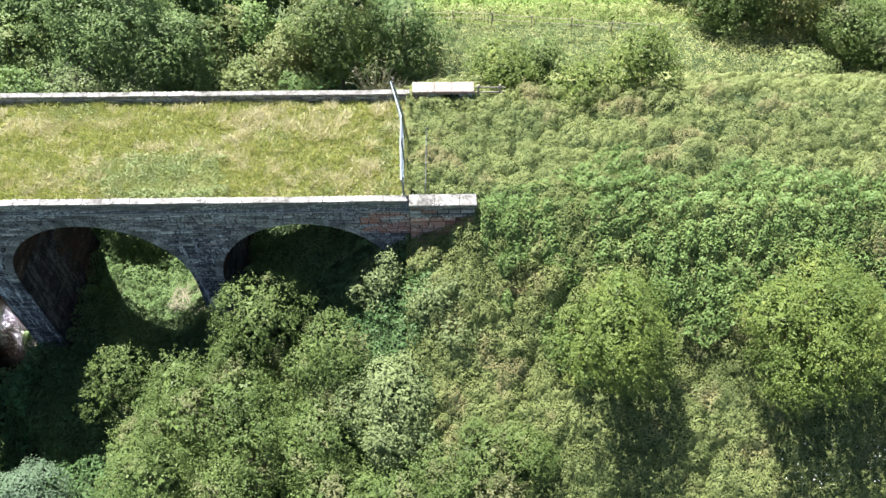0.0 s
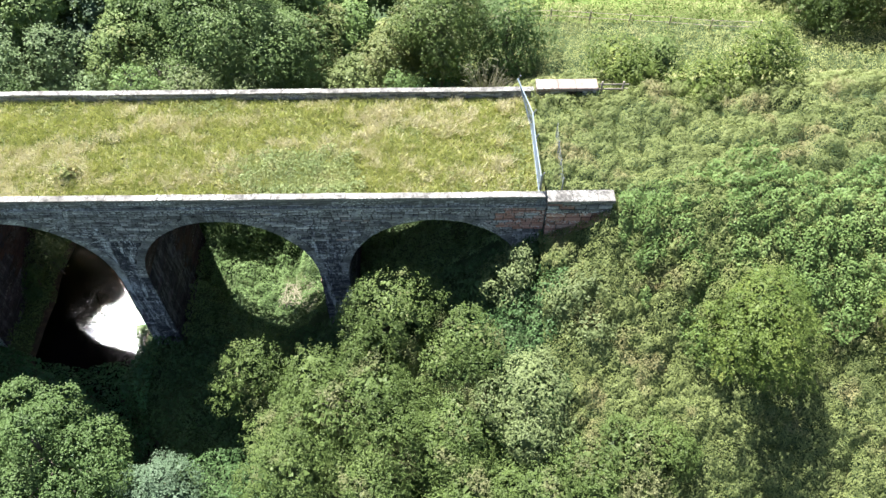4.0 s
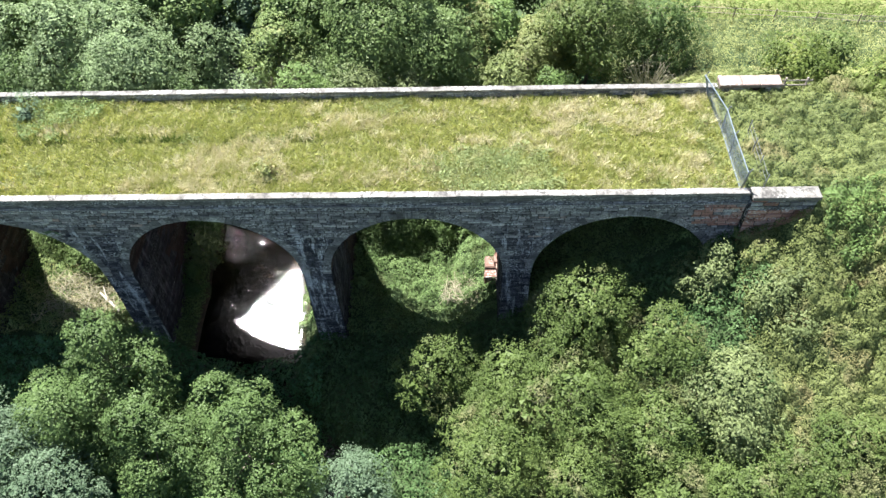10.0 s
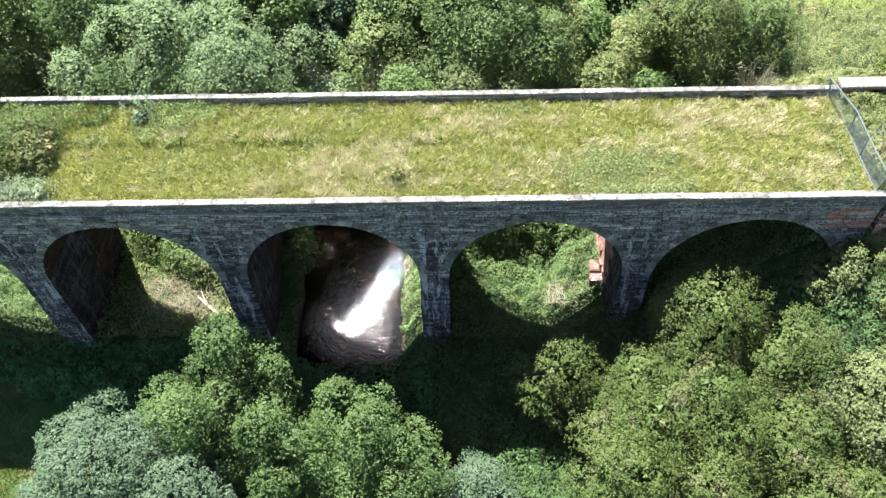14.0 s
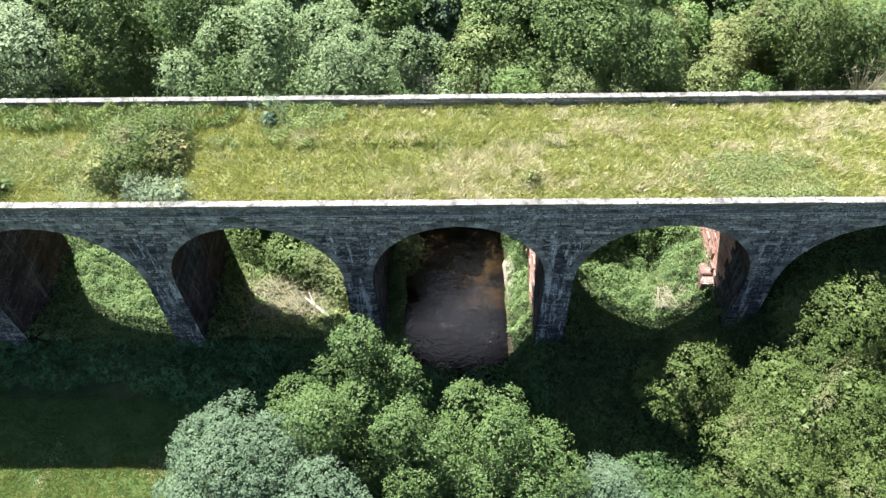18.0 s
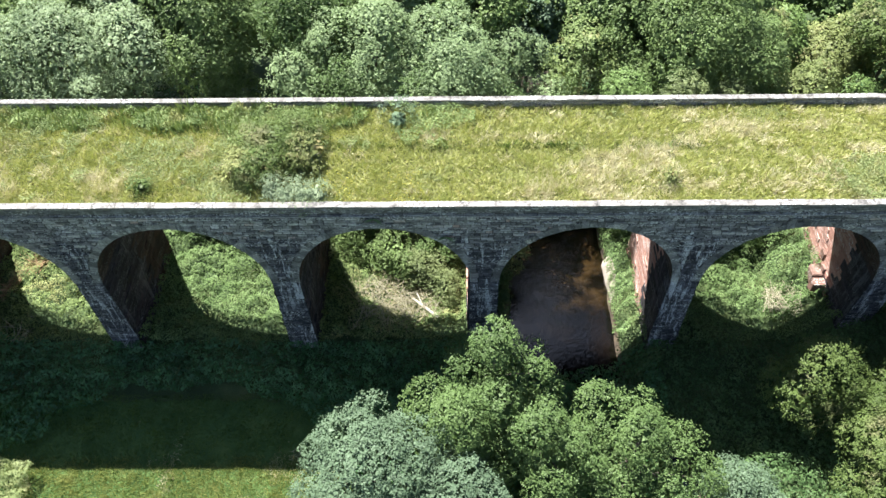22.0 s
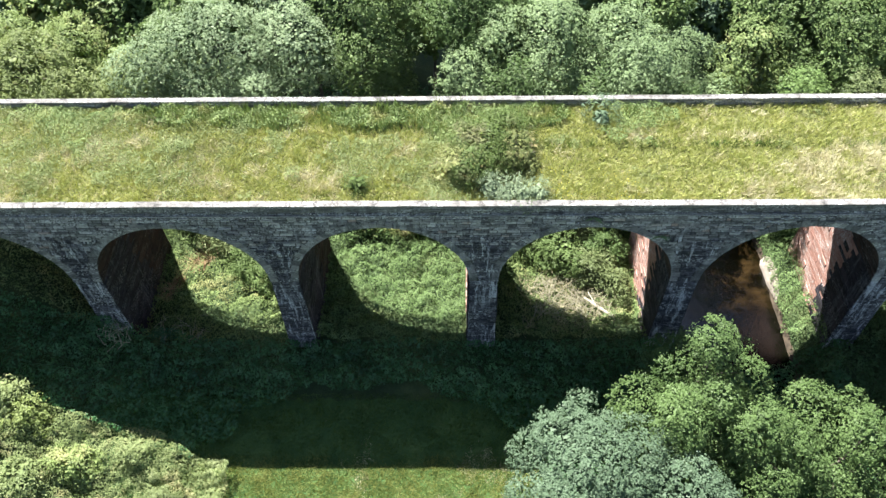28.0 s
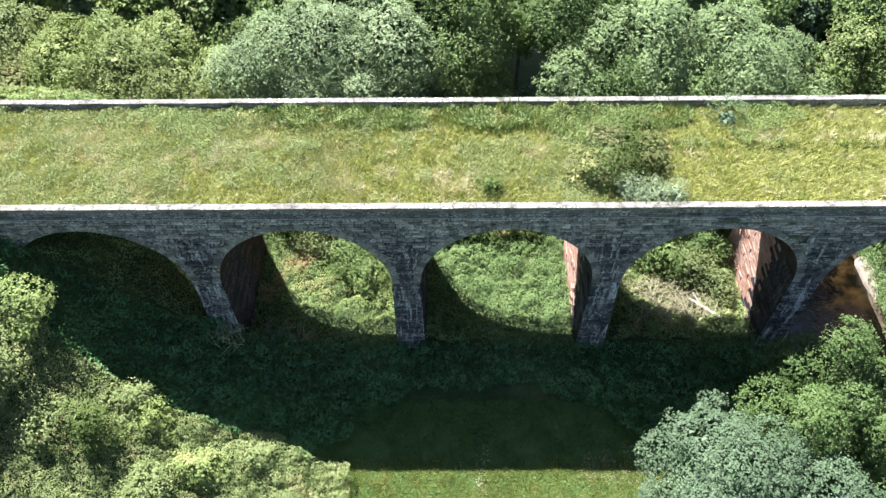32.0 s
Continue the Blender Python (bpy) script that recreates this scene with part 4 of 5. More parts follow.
# the wood behind: (x, y, top, radius, leaf)
WOOD = [
    # front row, east to west
    (-9.8, 16.8, 8.4, 2.5, L_OLIVE), (-12.4, 20.6, 9.4, 2.6, L_BRAMBLE), (-7.6, 19.8, 8.9, 2.6, L_BRAMBLE), (-6.6, 16.4, 7.2, 2.0, L_BRACKEN), (-10.6, 23.4, 8.6, 2.6, L_BRACKEN), (-5.2, 22.6, 8.8, 2.4, L_BRAMBLE),
    (-18.4, 18.8, 14.0, 5.4, L_DARK), (-14.6, 18.6, 11.4, 3.0, L_DARK), (-20.4, 13.2, 11.0, 2.0, L_FRESH), (-23.8, 13.2, 10.6, 2.0, L_BRACKEN), (-16.6, 13.8, 9.8, 1.7, L_FRESH),
    (-26.0, 18.2, 11.6, 2.5, L_WILD), (-28.6, 22.2, 10.4, 3.0, L_GREY), (-28.4, 16.2, 8.0, 2.0, L_ASH),
    (-31.6, 18.4, 10.2, 2.8, L_ASH), (-35.6, 16.0, 13.6, 4.0, L_ASH), (-40.6, 17.2, 14.0, 4.3, L_ASH), (-42.8, 14.4, 11.0, 2.0, L_ALDER), (-37.2, 13.0, 11.6, 1.9, L_ALDER), (-32.4, 12.9, 10.2, 2.0, L_ALDER), (-30.0, 13.8, 8.6, 1.5, L_ALDER),
    (-46.2, 15.6, 11.0, 2.2, L_ASH), (-45.4, 20.6, 13.6, 3.6, L_ALDER), (-53.6, 20.8, 13.6, 4.0, L_DARK), (-52.0, 17.6, 8.6, 2.2, L_DARK),
    (-58.8, 18.8, 12.0, 3.8, L_PALE), (-64.0, 18.4, 12.6, 4.6, L_PALE), (-68.4, 17.0, 10.4, 2.6, L_PALE), (-60.6, 14.8, 9.0, 2.2, L_PALE), (-58.2, 23.6, 13.0, 3.2, L_GREY),
    (-73.6, 16.6, 8.8, 2.2, L_OLIVE), (-77.4, 16.4, 10.4, 3.0, L_OLIVE), (-81.4, 16.8, 11.2, 2.8, L_LIME), (-84.6, 15.2, 9.4, 2.2, L_GORSE), (-72.4, 20.6, 7.6, 2.2, L_WESTERN), (-76.2, 21.6, 8.6, 2.4, L_WESTERN), (-80.2, 21.4, 9.4, 2.2, L_WESTERN), (-74.6, 25.6, 8.8, 2.6, L_SUNLIT), (-79.4, 26.0, 9.4, 2.6, L_WESTERN), (-86.0, 19.4, 11.6, 3.0, L_OLIVE), (-71.2, 24.0, 7.6, 1.4, L_GORSE),
    # deeper in the wood
    (-23.4, 23.4, 13.4, 4.0, L_DARK), (-34.6, 22.4, 14.0, 4.0, L_DARK), (-39.8, 23.0, 14.2, 4.2, L_ASH), (-48.8, 26.2, 13.6, 4.0, L_DARK), (-62.6, 24.6, 12.4, 3.6, L_DARK), (-67.4, 23.4, 11.6, 3.2, L_DARK), (-70.6, 27.0, 12.2, 4.0, L_DARK),
    (-88.0, 24.4, 11.6, 4.0, L_THORN), (-83.0, 28.5, 10.8, 4.0, L_PALE), (-77.0, 30.5, 11.0, 4.0, L_DARK), (-92.0, 24.0, 12.0, 4.2, L_DARK), (-64.0, 31.0, 12.4, 4.4, L_DARK),
    (-16.0, 25.6, 12.0, 4.4, L_DARK), (-12.0, 29.0, 10.4, 3.8, L_DARK), (-29.0, 26.4, 12.5, 4.4, L_DARK), (-44.0, 27.6, 12.6, 4.6, L_DARK), (-56.0, 28.5, 12.6, 4.6, L_DARK),
    (-4.6, 28.4, 9.6, 3.6, L_ALDER), (-20.8, 30.6, 12.6, 4.4, L_ALDER), (-36.0, 29.0, 12.8, 4.6, L_DARK), (-51.4, 32.0, 12.8, 4.6, L_DARK),
]
for i, (x, y, top, rad, mat) in enumerate(WOOD):
    broad = 0.155 if mat in (L_DARK, L_GREY) else 0.14
    build_tree("tree", (x, y), top, rad, min(max(7.0, rad * 2.4), top - float(land(x, y)) - 0.6), mat, 2000 + i, BACK_LABEL, "tree", leaf=broad if y < 22 else 0.24 if y < 25 else 0.36, tuft=0.42 if y < 25 else 0.66, dense=0.95, group="wood behind the viaduct", spiky=0.2)

# on the deck


def deck_bush(name, x, y, radius, height, mat, seed, label, leaf=0.09, tuft=0.3, bare=0, spiky=0.3):
    """A low bush rooted in the deck's turf: a crown on a fan of stems, with dead twigs showing through."""
    r = np.random.default_rng(seed)
    ob = root(name, (x, y, BED), label, "bush")
    me, cen = crown_mesh("crown", r, radius, height * 1.5, mat, leaf, tuft, 0.8, spiky, height * 0.42, floor=0.03)
    child("crown", me, ob)
    for q in cen[:8]:
        bm = bmesh.new()
        tube(bm, [(q[0] * 0.2, q[1] * 0.2, 0), (q[0] * 0.6, q[1] * 0.6, height * 0.25), (q[0], q[1], max(0.1, q[2] + height * 0.42))], [0.03, 0.02, 0.008], 5)
        part("stem", bm, M_BARK, ob)
    for k in range(bare):
        a, ln = r.uniform(0, 6.28), radius * r.uniform(0.5, 1.0)
        tip = Vector((math.cos(a) * ln, math.sin(a) * ln * 0.8, height * r.uniform(0.75, 1.15)))
        bm = bmesh.new()
        tube(bm, [tip * 0.2, tip * 0.65 + Vector((0, 0, 0.12)), tip], [0.022, 0.016, 0.006], 4)
        part("dead_twig", bm, M_DEAD, ob)
    return ob


deck_bush("deck_bush", -45.3, 4.4, 2.1, 1.7, L_THORN, 41, "grey-green bush growing out of the deck turf")
deck_bush("deck_bush", -46.9, 2.9, 1.15, 1.1, L_GORSE, 42, "dark twiggy bush growing out of the deck turf", bare=8)
deck_bush("deck_bush", -45.7, 3.0, 1.0, 1.0, L_GORSE, 48, "half-dead brown bush in the deck turf", bare=60, tuft=0.26)
deck_bush("deck_bush", -43.6, 3.6, 1.3, 1.3, L_GORSE, 47, "dark green bush beside a half-dead bush", bare=12)
for k, (x, y, rad) in enumerate(((-45.1, 1.45, 0.5), (-44.3, 1.25, 0.6), (-43.4, 1.15, 0.6), (-42.6, 1.1, 0.45))):
    deck_bush("silver_plant", x, y, rad, 0.55, L_BLUE, 60 + k, "silvery blue-green plant against the parapet", leaf=0.07, spiky=0.7)
deck_bush("silver_plant", -38.6, 7.0, 0.46, 0.5, L_GREY, 44, "silvery blue-green plant on the deck turf", leaf=0.07, spiky=0.5)
deck_bush("weed_tuft", -52.3, 1.9, 0.32, 0.4, L_THORN, 45, "small dark weed on the deck turf")
deck_bush("weed_tuft", -23.55, 2.2, 0.26, 0.45, L_GORSE, 46, "small dark weed on the deck turf")

# ---------------------------------------------------------------- low growth
PIER_BOXES = [(x - 1.0, x + 1.0) for x in PIERS]


def scatter(n, x0, x1, y0, y1, r, keep):
    p = np.stack([r.uniform(x0, x1, n), r.uniform(y0, y1, n)], 1)
    ok = keep(p[:, 0], p[:, 1])
    d = np.abs(p[:, 0] - river_mid(p[:, 1])) - river_half(p[:, 1])
    ok &= d > -0.45 - 3.0 * smooth(-0.2, -1.2, p[:, 1]) * smooth(-8.4, -7.4, p[:, 1])
    for a, b in PIER_BOXES:
        ok &= ~((p[:, 0] > a) & (p[:, 0] < b) & (p[:, 1] > 0.0) & (p[:, 1] < 8.6))
    return p[ok]


def cover(name, label, region, density, mat, seed, leaf, low, high, lump=1.5, keep=None, category="undergrowth"):
    """A rough carpet of leafy mounds that follows the land."""
    r = np.random.default_rng(seed)
    x0, x1, y0, y1 = region
    p = scatter(int((x1 - x0) * (y1 - y0) * density), x0, x1, y0, y1, r, keep or (lambda x, y: x > -1e9))
    x, y = p[:, 0], p[:, 1]
    h1, ax, ay = domes(x, y, lump, seed)
    h2, bx, by = domes(x + 7.3, y, 0.72, seed + 1)
    h3, ex, ey = domes(x - 3.1, y + 1.7, 0.33, seed + 3)
    tall = 0.35 + 0.65 * vnoise(x, y, lump * 2.6, seed + 2)
    # lower round the end of the far parapet, and where branches lie under an arch
    tall = tall * (1 - 0.85 * np.exp(-((x - 4.8) / 3.2) ** 2 - ((y - 9.0) / 1.3) ** 2)) * (1 - 0.8 * np.exp(-((x + 39.4) / 2.8) ** 2 - ((y - 3.6) / 2.2) ** 2))
    z = np.maximum(land(x, y), WATER - 0.05) + low + (high - low) * tall * h1 * 0.8 + 0.38 * h2 + 0.23 * h3 - 0.42 * r.random(len(x)) ** 2.5
    g = np.column_stack([ax * 0.7 + bx * 1.0 + ex * 0.6, ay * 0.7 + by * 1.0 + ey * 0.6, np.full(len(x), 0.85)])
    v, f = leaves(np.column_stack([p, z]), g + r.normal(size=g.shape) * 0.2, leaf, leaf * 0.85, r, folded=False)
    return tagged(new(name, np_mesh(name, v, f, mat)), label, category, kind="stuff")


off_deck = lambda x, y: ~((x < 1.2) & (x > -86) & (y > 0.05) & (y < 8.55) & (land(x, y) > 9))
# west shadow edge: leaf colour holds shade inside it (nettles), sun outside (brambles)
shade_edge_west = lambda x: -8.1 - 0.27 * (x + 62.0)
off_lawn = lambda x, y: ((x + 52.3) / 10.5) ** 2 + ((y + 10.5) / 7.3) ** 2 > 0.9 + 0.3 * vnoise(x, y, 1.6, 12)
cover("brambles", "tangled pale green brambles over the east embankment", (1.7, 35, -14.5, 13), 620, L_BRAMBLE, 61, 0.078, 0.1, 1.5, 1.3)
cover("bracken", "bright green bracken on the embankment slope", (5.6, 36, -8.5, 4.5), 280, L_BRACKEN, 62, 0.11, 0.3, 1.7, 0.8,
      keep=lambda x, y: vnoise(x, y, 3.4, 8) + 0.4 * smooth(8, 12, x) - 0.75 * smooth(-0.6, 3.8, y) - 0.6 * smooth(-3.5, -8.0, y) > 0.5)
cover("rough_grass", "rough pale grass and scrub on the far slope", (-14, 36, 9.3, 26), 220, L_SCRUB, 63, 0.085, 0.03, 0.4, 1.1)
cover("undergrowth", "dark nettles and ivy in the viaduct's shade", (-84, -22, -11.5, 0.0), 150, L_NETTLE, 64, 0.15, 0.1, 1.2, 1.4,
      keep=lambda x, y: off_lawn(x, y) & ((x > -60) | (y > shade_edge_west(x) - 0.4)))
lush = lambda x: ((x > -34) | ((x > -57.3) & (x < -45.2)))
cover("undergrowth", "green scrub beneath and behind the arches", (-80, -33, 0.1, 13.5), 230, L_WILD, 65, 0.105, 0.05, 1.8, 1.3, keep=lambda x, y: off_deck(x, y) & ~lush(x))
cover("undergrowth", "lush green weeds beneath and behind the arches", (-58, 1, 0.1, 13.5), 230, L_LUSH, 72, 0.11, 0.05, 2.3, 1.15, keep=lambda x, y: off_deck(x, y) & lush(x))
cover("undergrowth", "dark ivy and scrub below the thicket", (-24, 3, -17, 0), 110, L_IVY, 66, 0.16, 0.1, 1.3, 1.6)
cover("undergrowth", "dark scrub along the river bank", (-46, -24, -17, -4.0), 90, L_NETTLE, 67, 0.17, 0.1, 1.2, 1.5, keep=lambda x, y: x > -42.5 + 1.5 * vnoise(x, y, 3, 13))
cover("brambles", "pale green brambles over the west embankment", (-86, -60.5, -15, 0), 480, L_SUNLIT, 68, 0.082, 0.1, 2.2, 1.7,
      keep=lambda x, y: (y < shade_edge_west(x) - 0.6 + 1.3 * vnoise(x, y, 2.5, 14)) | (x < -82))
cover("brambles", "brambles over the west embankment top", (-97, -86.6, 0, 9.2), 60, L_BRAMBLE, 69, 0.17, 0.2, 0.9)
cover("rough_grass", "pale rough grass and brambles between the scrub", (-96, -67, 12, 30), 110, L_WESTERN, 71, 0.17, 0.1, 1.2, 1.6)
cover("woodland_floor", "ferns and ivy on the wood's floor", (-70, -2, 12, 26), 34, L_NETTLE, 70, 0.26, 0.1, 0.9)


def turf(name, label, region, density, mat, seed, z_of, height, width, lean, keep):
    r = np.random.default_rng(seed)
    x0, x1, y0, y1 = region
    n = int((x1 - x0) * (y1 - y0) * density)
    p = np.stack([r.uniform(x0, x1, n), r.uniform(y0, y1, n)], 1)
    p = p[keep(p[:, 0], p[:, 1], r)]
    h = height * (0.25 + 1.0 * vnoise(p[:, 0], p[:, 1], 0.9, seed) + 0.8 * vnoise(p[:, 0], p[:, 1], 0.38, seed + 7))
    v, f = blades(np.column_stack([p, z_of(p[:, 0], p[:, 1])]), h, width, lean, r)
    return tagged(new(name, np_mesh(name, v, f, mat)), label, "grass", kind="stuff")


bed = lambda x, y: np.full(len(x), BED)
BLEACHED = ((-17.2, 6.4, 3.2, 0.42, 0.30), (-26.2, 4.3, 2.2, 0.40, 0.28), (-27.9, 3.6, 2.6, 0.9, 0.12), (-29.0, 5.5, 5.5, 0.5, 0.13), (-5.5, 6.1, 3.6, 0.5, 0.15),
            (-12.6, 4.7, 2.4, 0.4, 0.20), (-19.0, 2.2, 2.2, 1.0, 0.06), (-3.2, 2.2, 1.6, 0.6, 0.10), (-36.5, 5.7, 2.5, 0.4, 0.10))
bleached = lambda x, y: sum(k * np.exp(-((x - a) / rx) ** 4 - ((y - b) / ry) ** 2) for a, b, rx, ry, k in BLEACHED)
dry = lambda x, y: bleached(x, y) - 0.10 * np.exp(-((x + 40.5) / 5.0) ** 4) + 0.42 * vnoise(x, y * 1.8, 3.4, 90) + 0.33 * vnoise(x, y * 1.4, 0.9, 91) + 0.25 * vnoise(x, y, 0.35, 92)
turf("grass", "rough summer grass growing along the viaduct deck", (-85.9, 1.5, 0.42, 8.2), 300, L_GRASS, 81, bed, 0.24, 0.026, 0.8, lambda x, y, r: r.random(len(x)) < 1.0)
turf("dry_grass", "bleached straw patches in the deck grass", (-85.9, 1.5, 0.5, 8.1), 420, L_STRAW, 82, bed, 0.26, 0.024, 0.9,
     lambda x, y, r: dry(x, y) + 0.08 * smooth(-42, -30, x) + 0.06 * smooth(-46, -52, x) > 0.60 + 0.16 * r.random(len(x)))
turf("lawn_grass", "short green grass of the meadow", (-65, -40, -17, -3.4), 220, L_LAWN, 83, lambda x, y: land(x, y), 0.12, 0.022, 0.8, lambda x, y, r: r.random(len(x)) < 1.0)
turf("field_grass", "short pasture grass beyond the fence", (2, 40, 24.0, 36), 90, L_FIELD, 84, lambda x, y: land(x, y), 0.16, 0.04, 0.8, lambda x, y, r: r.random(len(x)) < 1.0)


turf("grass_line", "darker line of taller grass along the old track bed", (-47, -21, 4.7, 5.15), 140, L_LAWN, 87, bed, 0.3, 0.03, 0.7, lambda x, y, r: r.random(len(x)) < vnoise(x, y, 2.0, 33) * 1.2)


# straw thinned within the viaduct's shadow to paint the shade greener
turf("dry_lawn", "worn straw-coloured strips in the meadow", (-61, -41.5, -17, -5), 240, L_STRAW, 88, lambda x, y: land(x, y), 0.1, 0.022, 0.9, lambda x, y, r: 0.72 * vnoise(x, y * 0.6, 2.4, 34) + 0.28 * vnoise(x, y, 0.6, 35) - 0.14 * smooth(-8.5, -7.5, y) > 0.59 + 0.2 * r.random(len(x)))


# yellow blades stop at the viaduct's shadow edge, putting sun warmth into the colour
turf("sunlit_yellow_grass", "yellowed grass giving the open meadow its sunlit tone", (-65, -40, -14, -7.6), 480, L_SUNTONE, 98, lambda x, y: land(x, y), 0.13, 0.018, 0.9,
     lambda x, y, r: 0.6 * vnoise(x, y * 0.7, 2.4, 40) + 0.4 * vnoise(x, y, 0.5, 41) - 0.5 * smooth(-8.6, -7.7, y) > -0.12 + 0.55 * r.random(len(x)))


def deck_cover(name, label, region, density, mat, seed, leaf, high, keep):
    r = np.random.default_rng(seed)
    x0, x1, y0, y1 = region
    n = int((x1 - x0) * (y1 - y0) * density)
    p = np.stack([r.uniform(x0, x1, n), r.uniform(y0, y1, n)], 1)
    p = p[keep(p[:, 0], p[:, 1])]
    z = BED + 0.06 + high * vnoise(p[:, 0], p[:, 1], 0.8, seed) * r.uniform(0.5, 1, len(p))
    c = np.column_stack([p, z])
    v, f = leaves(c, r.normal(size=c.shape) * 0.5 + [0, -0.15, 0.8], leaf, leaf * 0.7, r, folded=False)
    return tagged(new(name, np_mesh(name, v, f, mat)), label, "undergrowth", kind="stuff")


deck_cover("deck_brambles", "low brambles creeping over the deck grass", (-85.9, 1.4, 0.42, 8.2), 240, L_BRAMBLE, 85, 0.09, 0.35,
           lambda x, y: (0.75 * vnoise(x, y, 2.6, 21) + 0.25 * vnoise(x, y, 0.35, 26) + 0.75 * np.exp(-((x + 11) / 4.5) ** 2 - ((y - 2.2) / 2.2) ** 2) + 0.16 * smooth(-50, -62, x) + 0.3 * smooth(0, 1.2, x + 0.4) > 0.78))
deck_cover("deck_brambles", "grey-green bramble patch against the parapet", (-15.5, -6.5, 0.45, 5.2), 330, L_SUNLIT, 101, 0.085, 0.6,
           lambda x, y: np.exp(-((x + 11.0) / 3.5) ** 4 - ((y - 2.2) / 1.9) ** 4) + 0.5 * vnoise(x, y, 0.45, 28) > 0.75)
turf("tall_weeds", "tall upright weeds along the far parapet", (-66, -36, 4.9, 8.15), 90, L_WILD, 102, bed, 0.5, 0.055, 0.35,
     lambda x, y, r: 0.6 * vnoise(x, y, 1.9, 22) + 0.55 * smooth(5.2, 7.6, y) + 0.25 * np.exp(-((x + 46) / 6.0) ** 2) - 0.4 * smooth(-42, -37, x) > 0.5 + 0.25 * r.random(len(x)))
deck_cover("deck_scrub", "pale bramble leaves mottling the western deck", (-85.9, -40, 0.42, 8.2), 330, L_SUNLIT, 95, 0.078, 0.45,
           lambda x, y: 0.45 * vnoise(x, y, 1.3, 23) + 0.35 * vnoise(x, y, 4.0, 24) + 0.2 * vnoise(x, y, 0.35, 27) + 0.20 * smooth(-62, -74, x) > 0.56)
turf("cane_litter", "pale litter of dead bramble canes beneath the arch", (-42.6, -36.2, 1.0, 5.4), 45, L_CANE, 96, lambda x, y: land(x, y) + 0.55, 0.42, 0.022, 1.8,
     lambda x, y, r: 0.6 * vnoise(x, y, 1.2, 37) + 0.4 * vnoise(x + y, y - x, 0.5, 38) + 0.10 * smooth(5.6, 4.0, y) > 0.40 + 0.30 * r.random(len(x)))
turf("cane_litter", "dry reddish stems on the bank beneath the arch", (-68.0, -63.5, 3.6, 9.0), 90, L_DRYRED, 97, lambda x, y: land(x, y) + 0.5, 0.42, 0.03, 1.6,
     lambda x, y, r: 0.7 * vnoise(x, y, 1.0, 39) + 0.6 * np.exp(-((x + 66.2 + (5.5 - y) * 0.55) / 0.7) ** 2) > 0.62 + 0.2 * r.random(len(x)))
turf("pale_tussock", "bleached tussock of dead grass on the deck", (-15.7, -14.6, 3.0, 4.3), 900, L_STRAW, 89, bed, 0.3, 0.03, 1.1,
     lambda x, y, r: ((x + 15.1 + (y - 3.6) * 0.25) / 0.35) ** 2 + ((y - 3.6) / 0.6) ** 2 < r.uniform(0.3, 1.0, len(x)))
deck_cover("yellow_flowers", "yellow flowers among the deck grass", (-43.5, -37, 0.6, 3.0), 34, L_YELLOW, 93, 0.05, 0.3, lambda x, y: vnoise(x, y, 1.2, 36) > 0.45)
deck_cover("deck_weeds", "tall weeds along the far parapet", (-85.9, -34, 4.6, 8.2), 330, L_WILD, 86, 0.085, 0.7,
           lambda x, y: 0.75 * vnoise(x, y, 1.9, 22) + 0.25 * vnoise(x, y, 0.35, 25) + 0.35 * smooth(5.6, 7.6, y) + 0.3 * np.exp(-((x + 45) / 5.0) ** 2) > 0.72)

cover("white_flowers", "white umbel flowers on the embankment slope", (20.5, 26.5, -12.5, -10.5), 7, L_WHITE, 94, 0.09, 0.6, 1.6, 1.7, category="flowers")

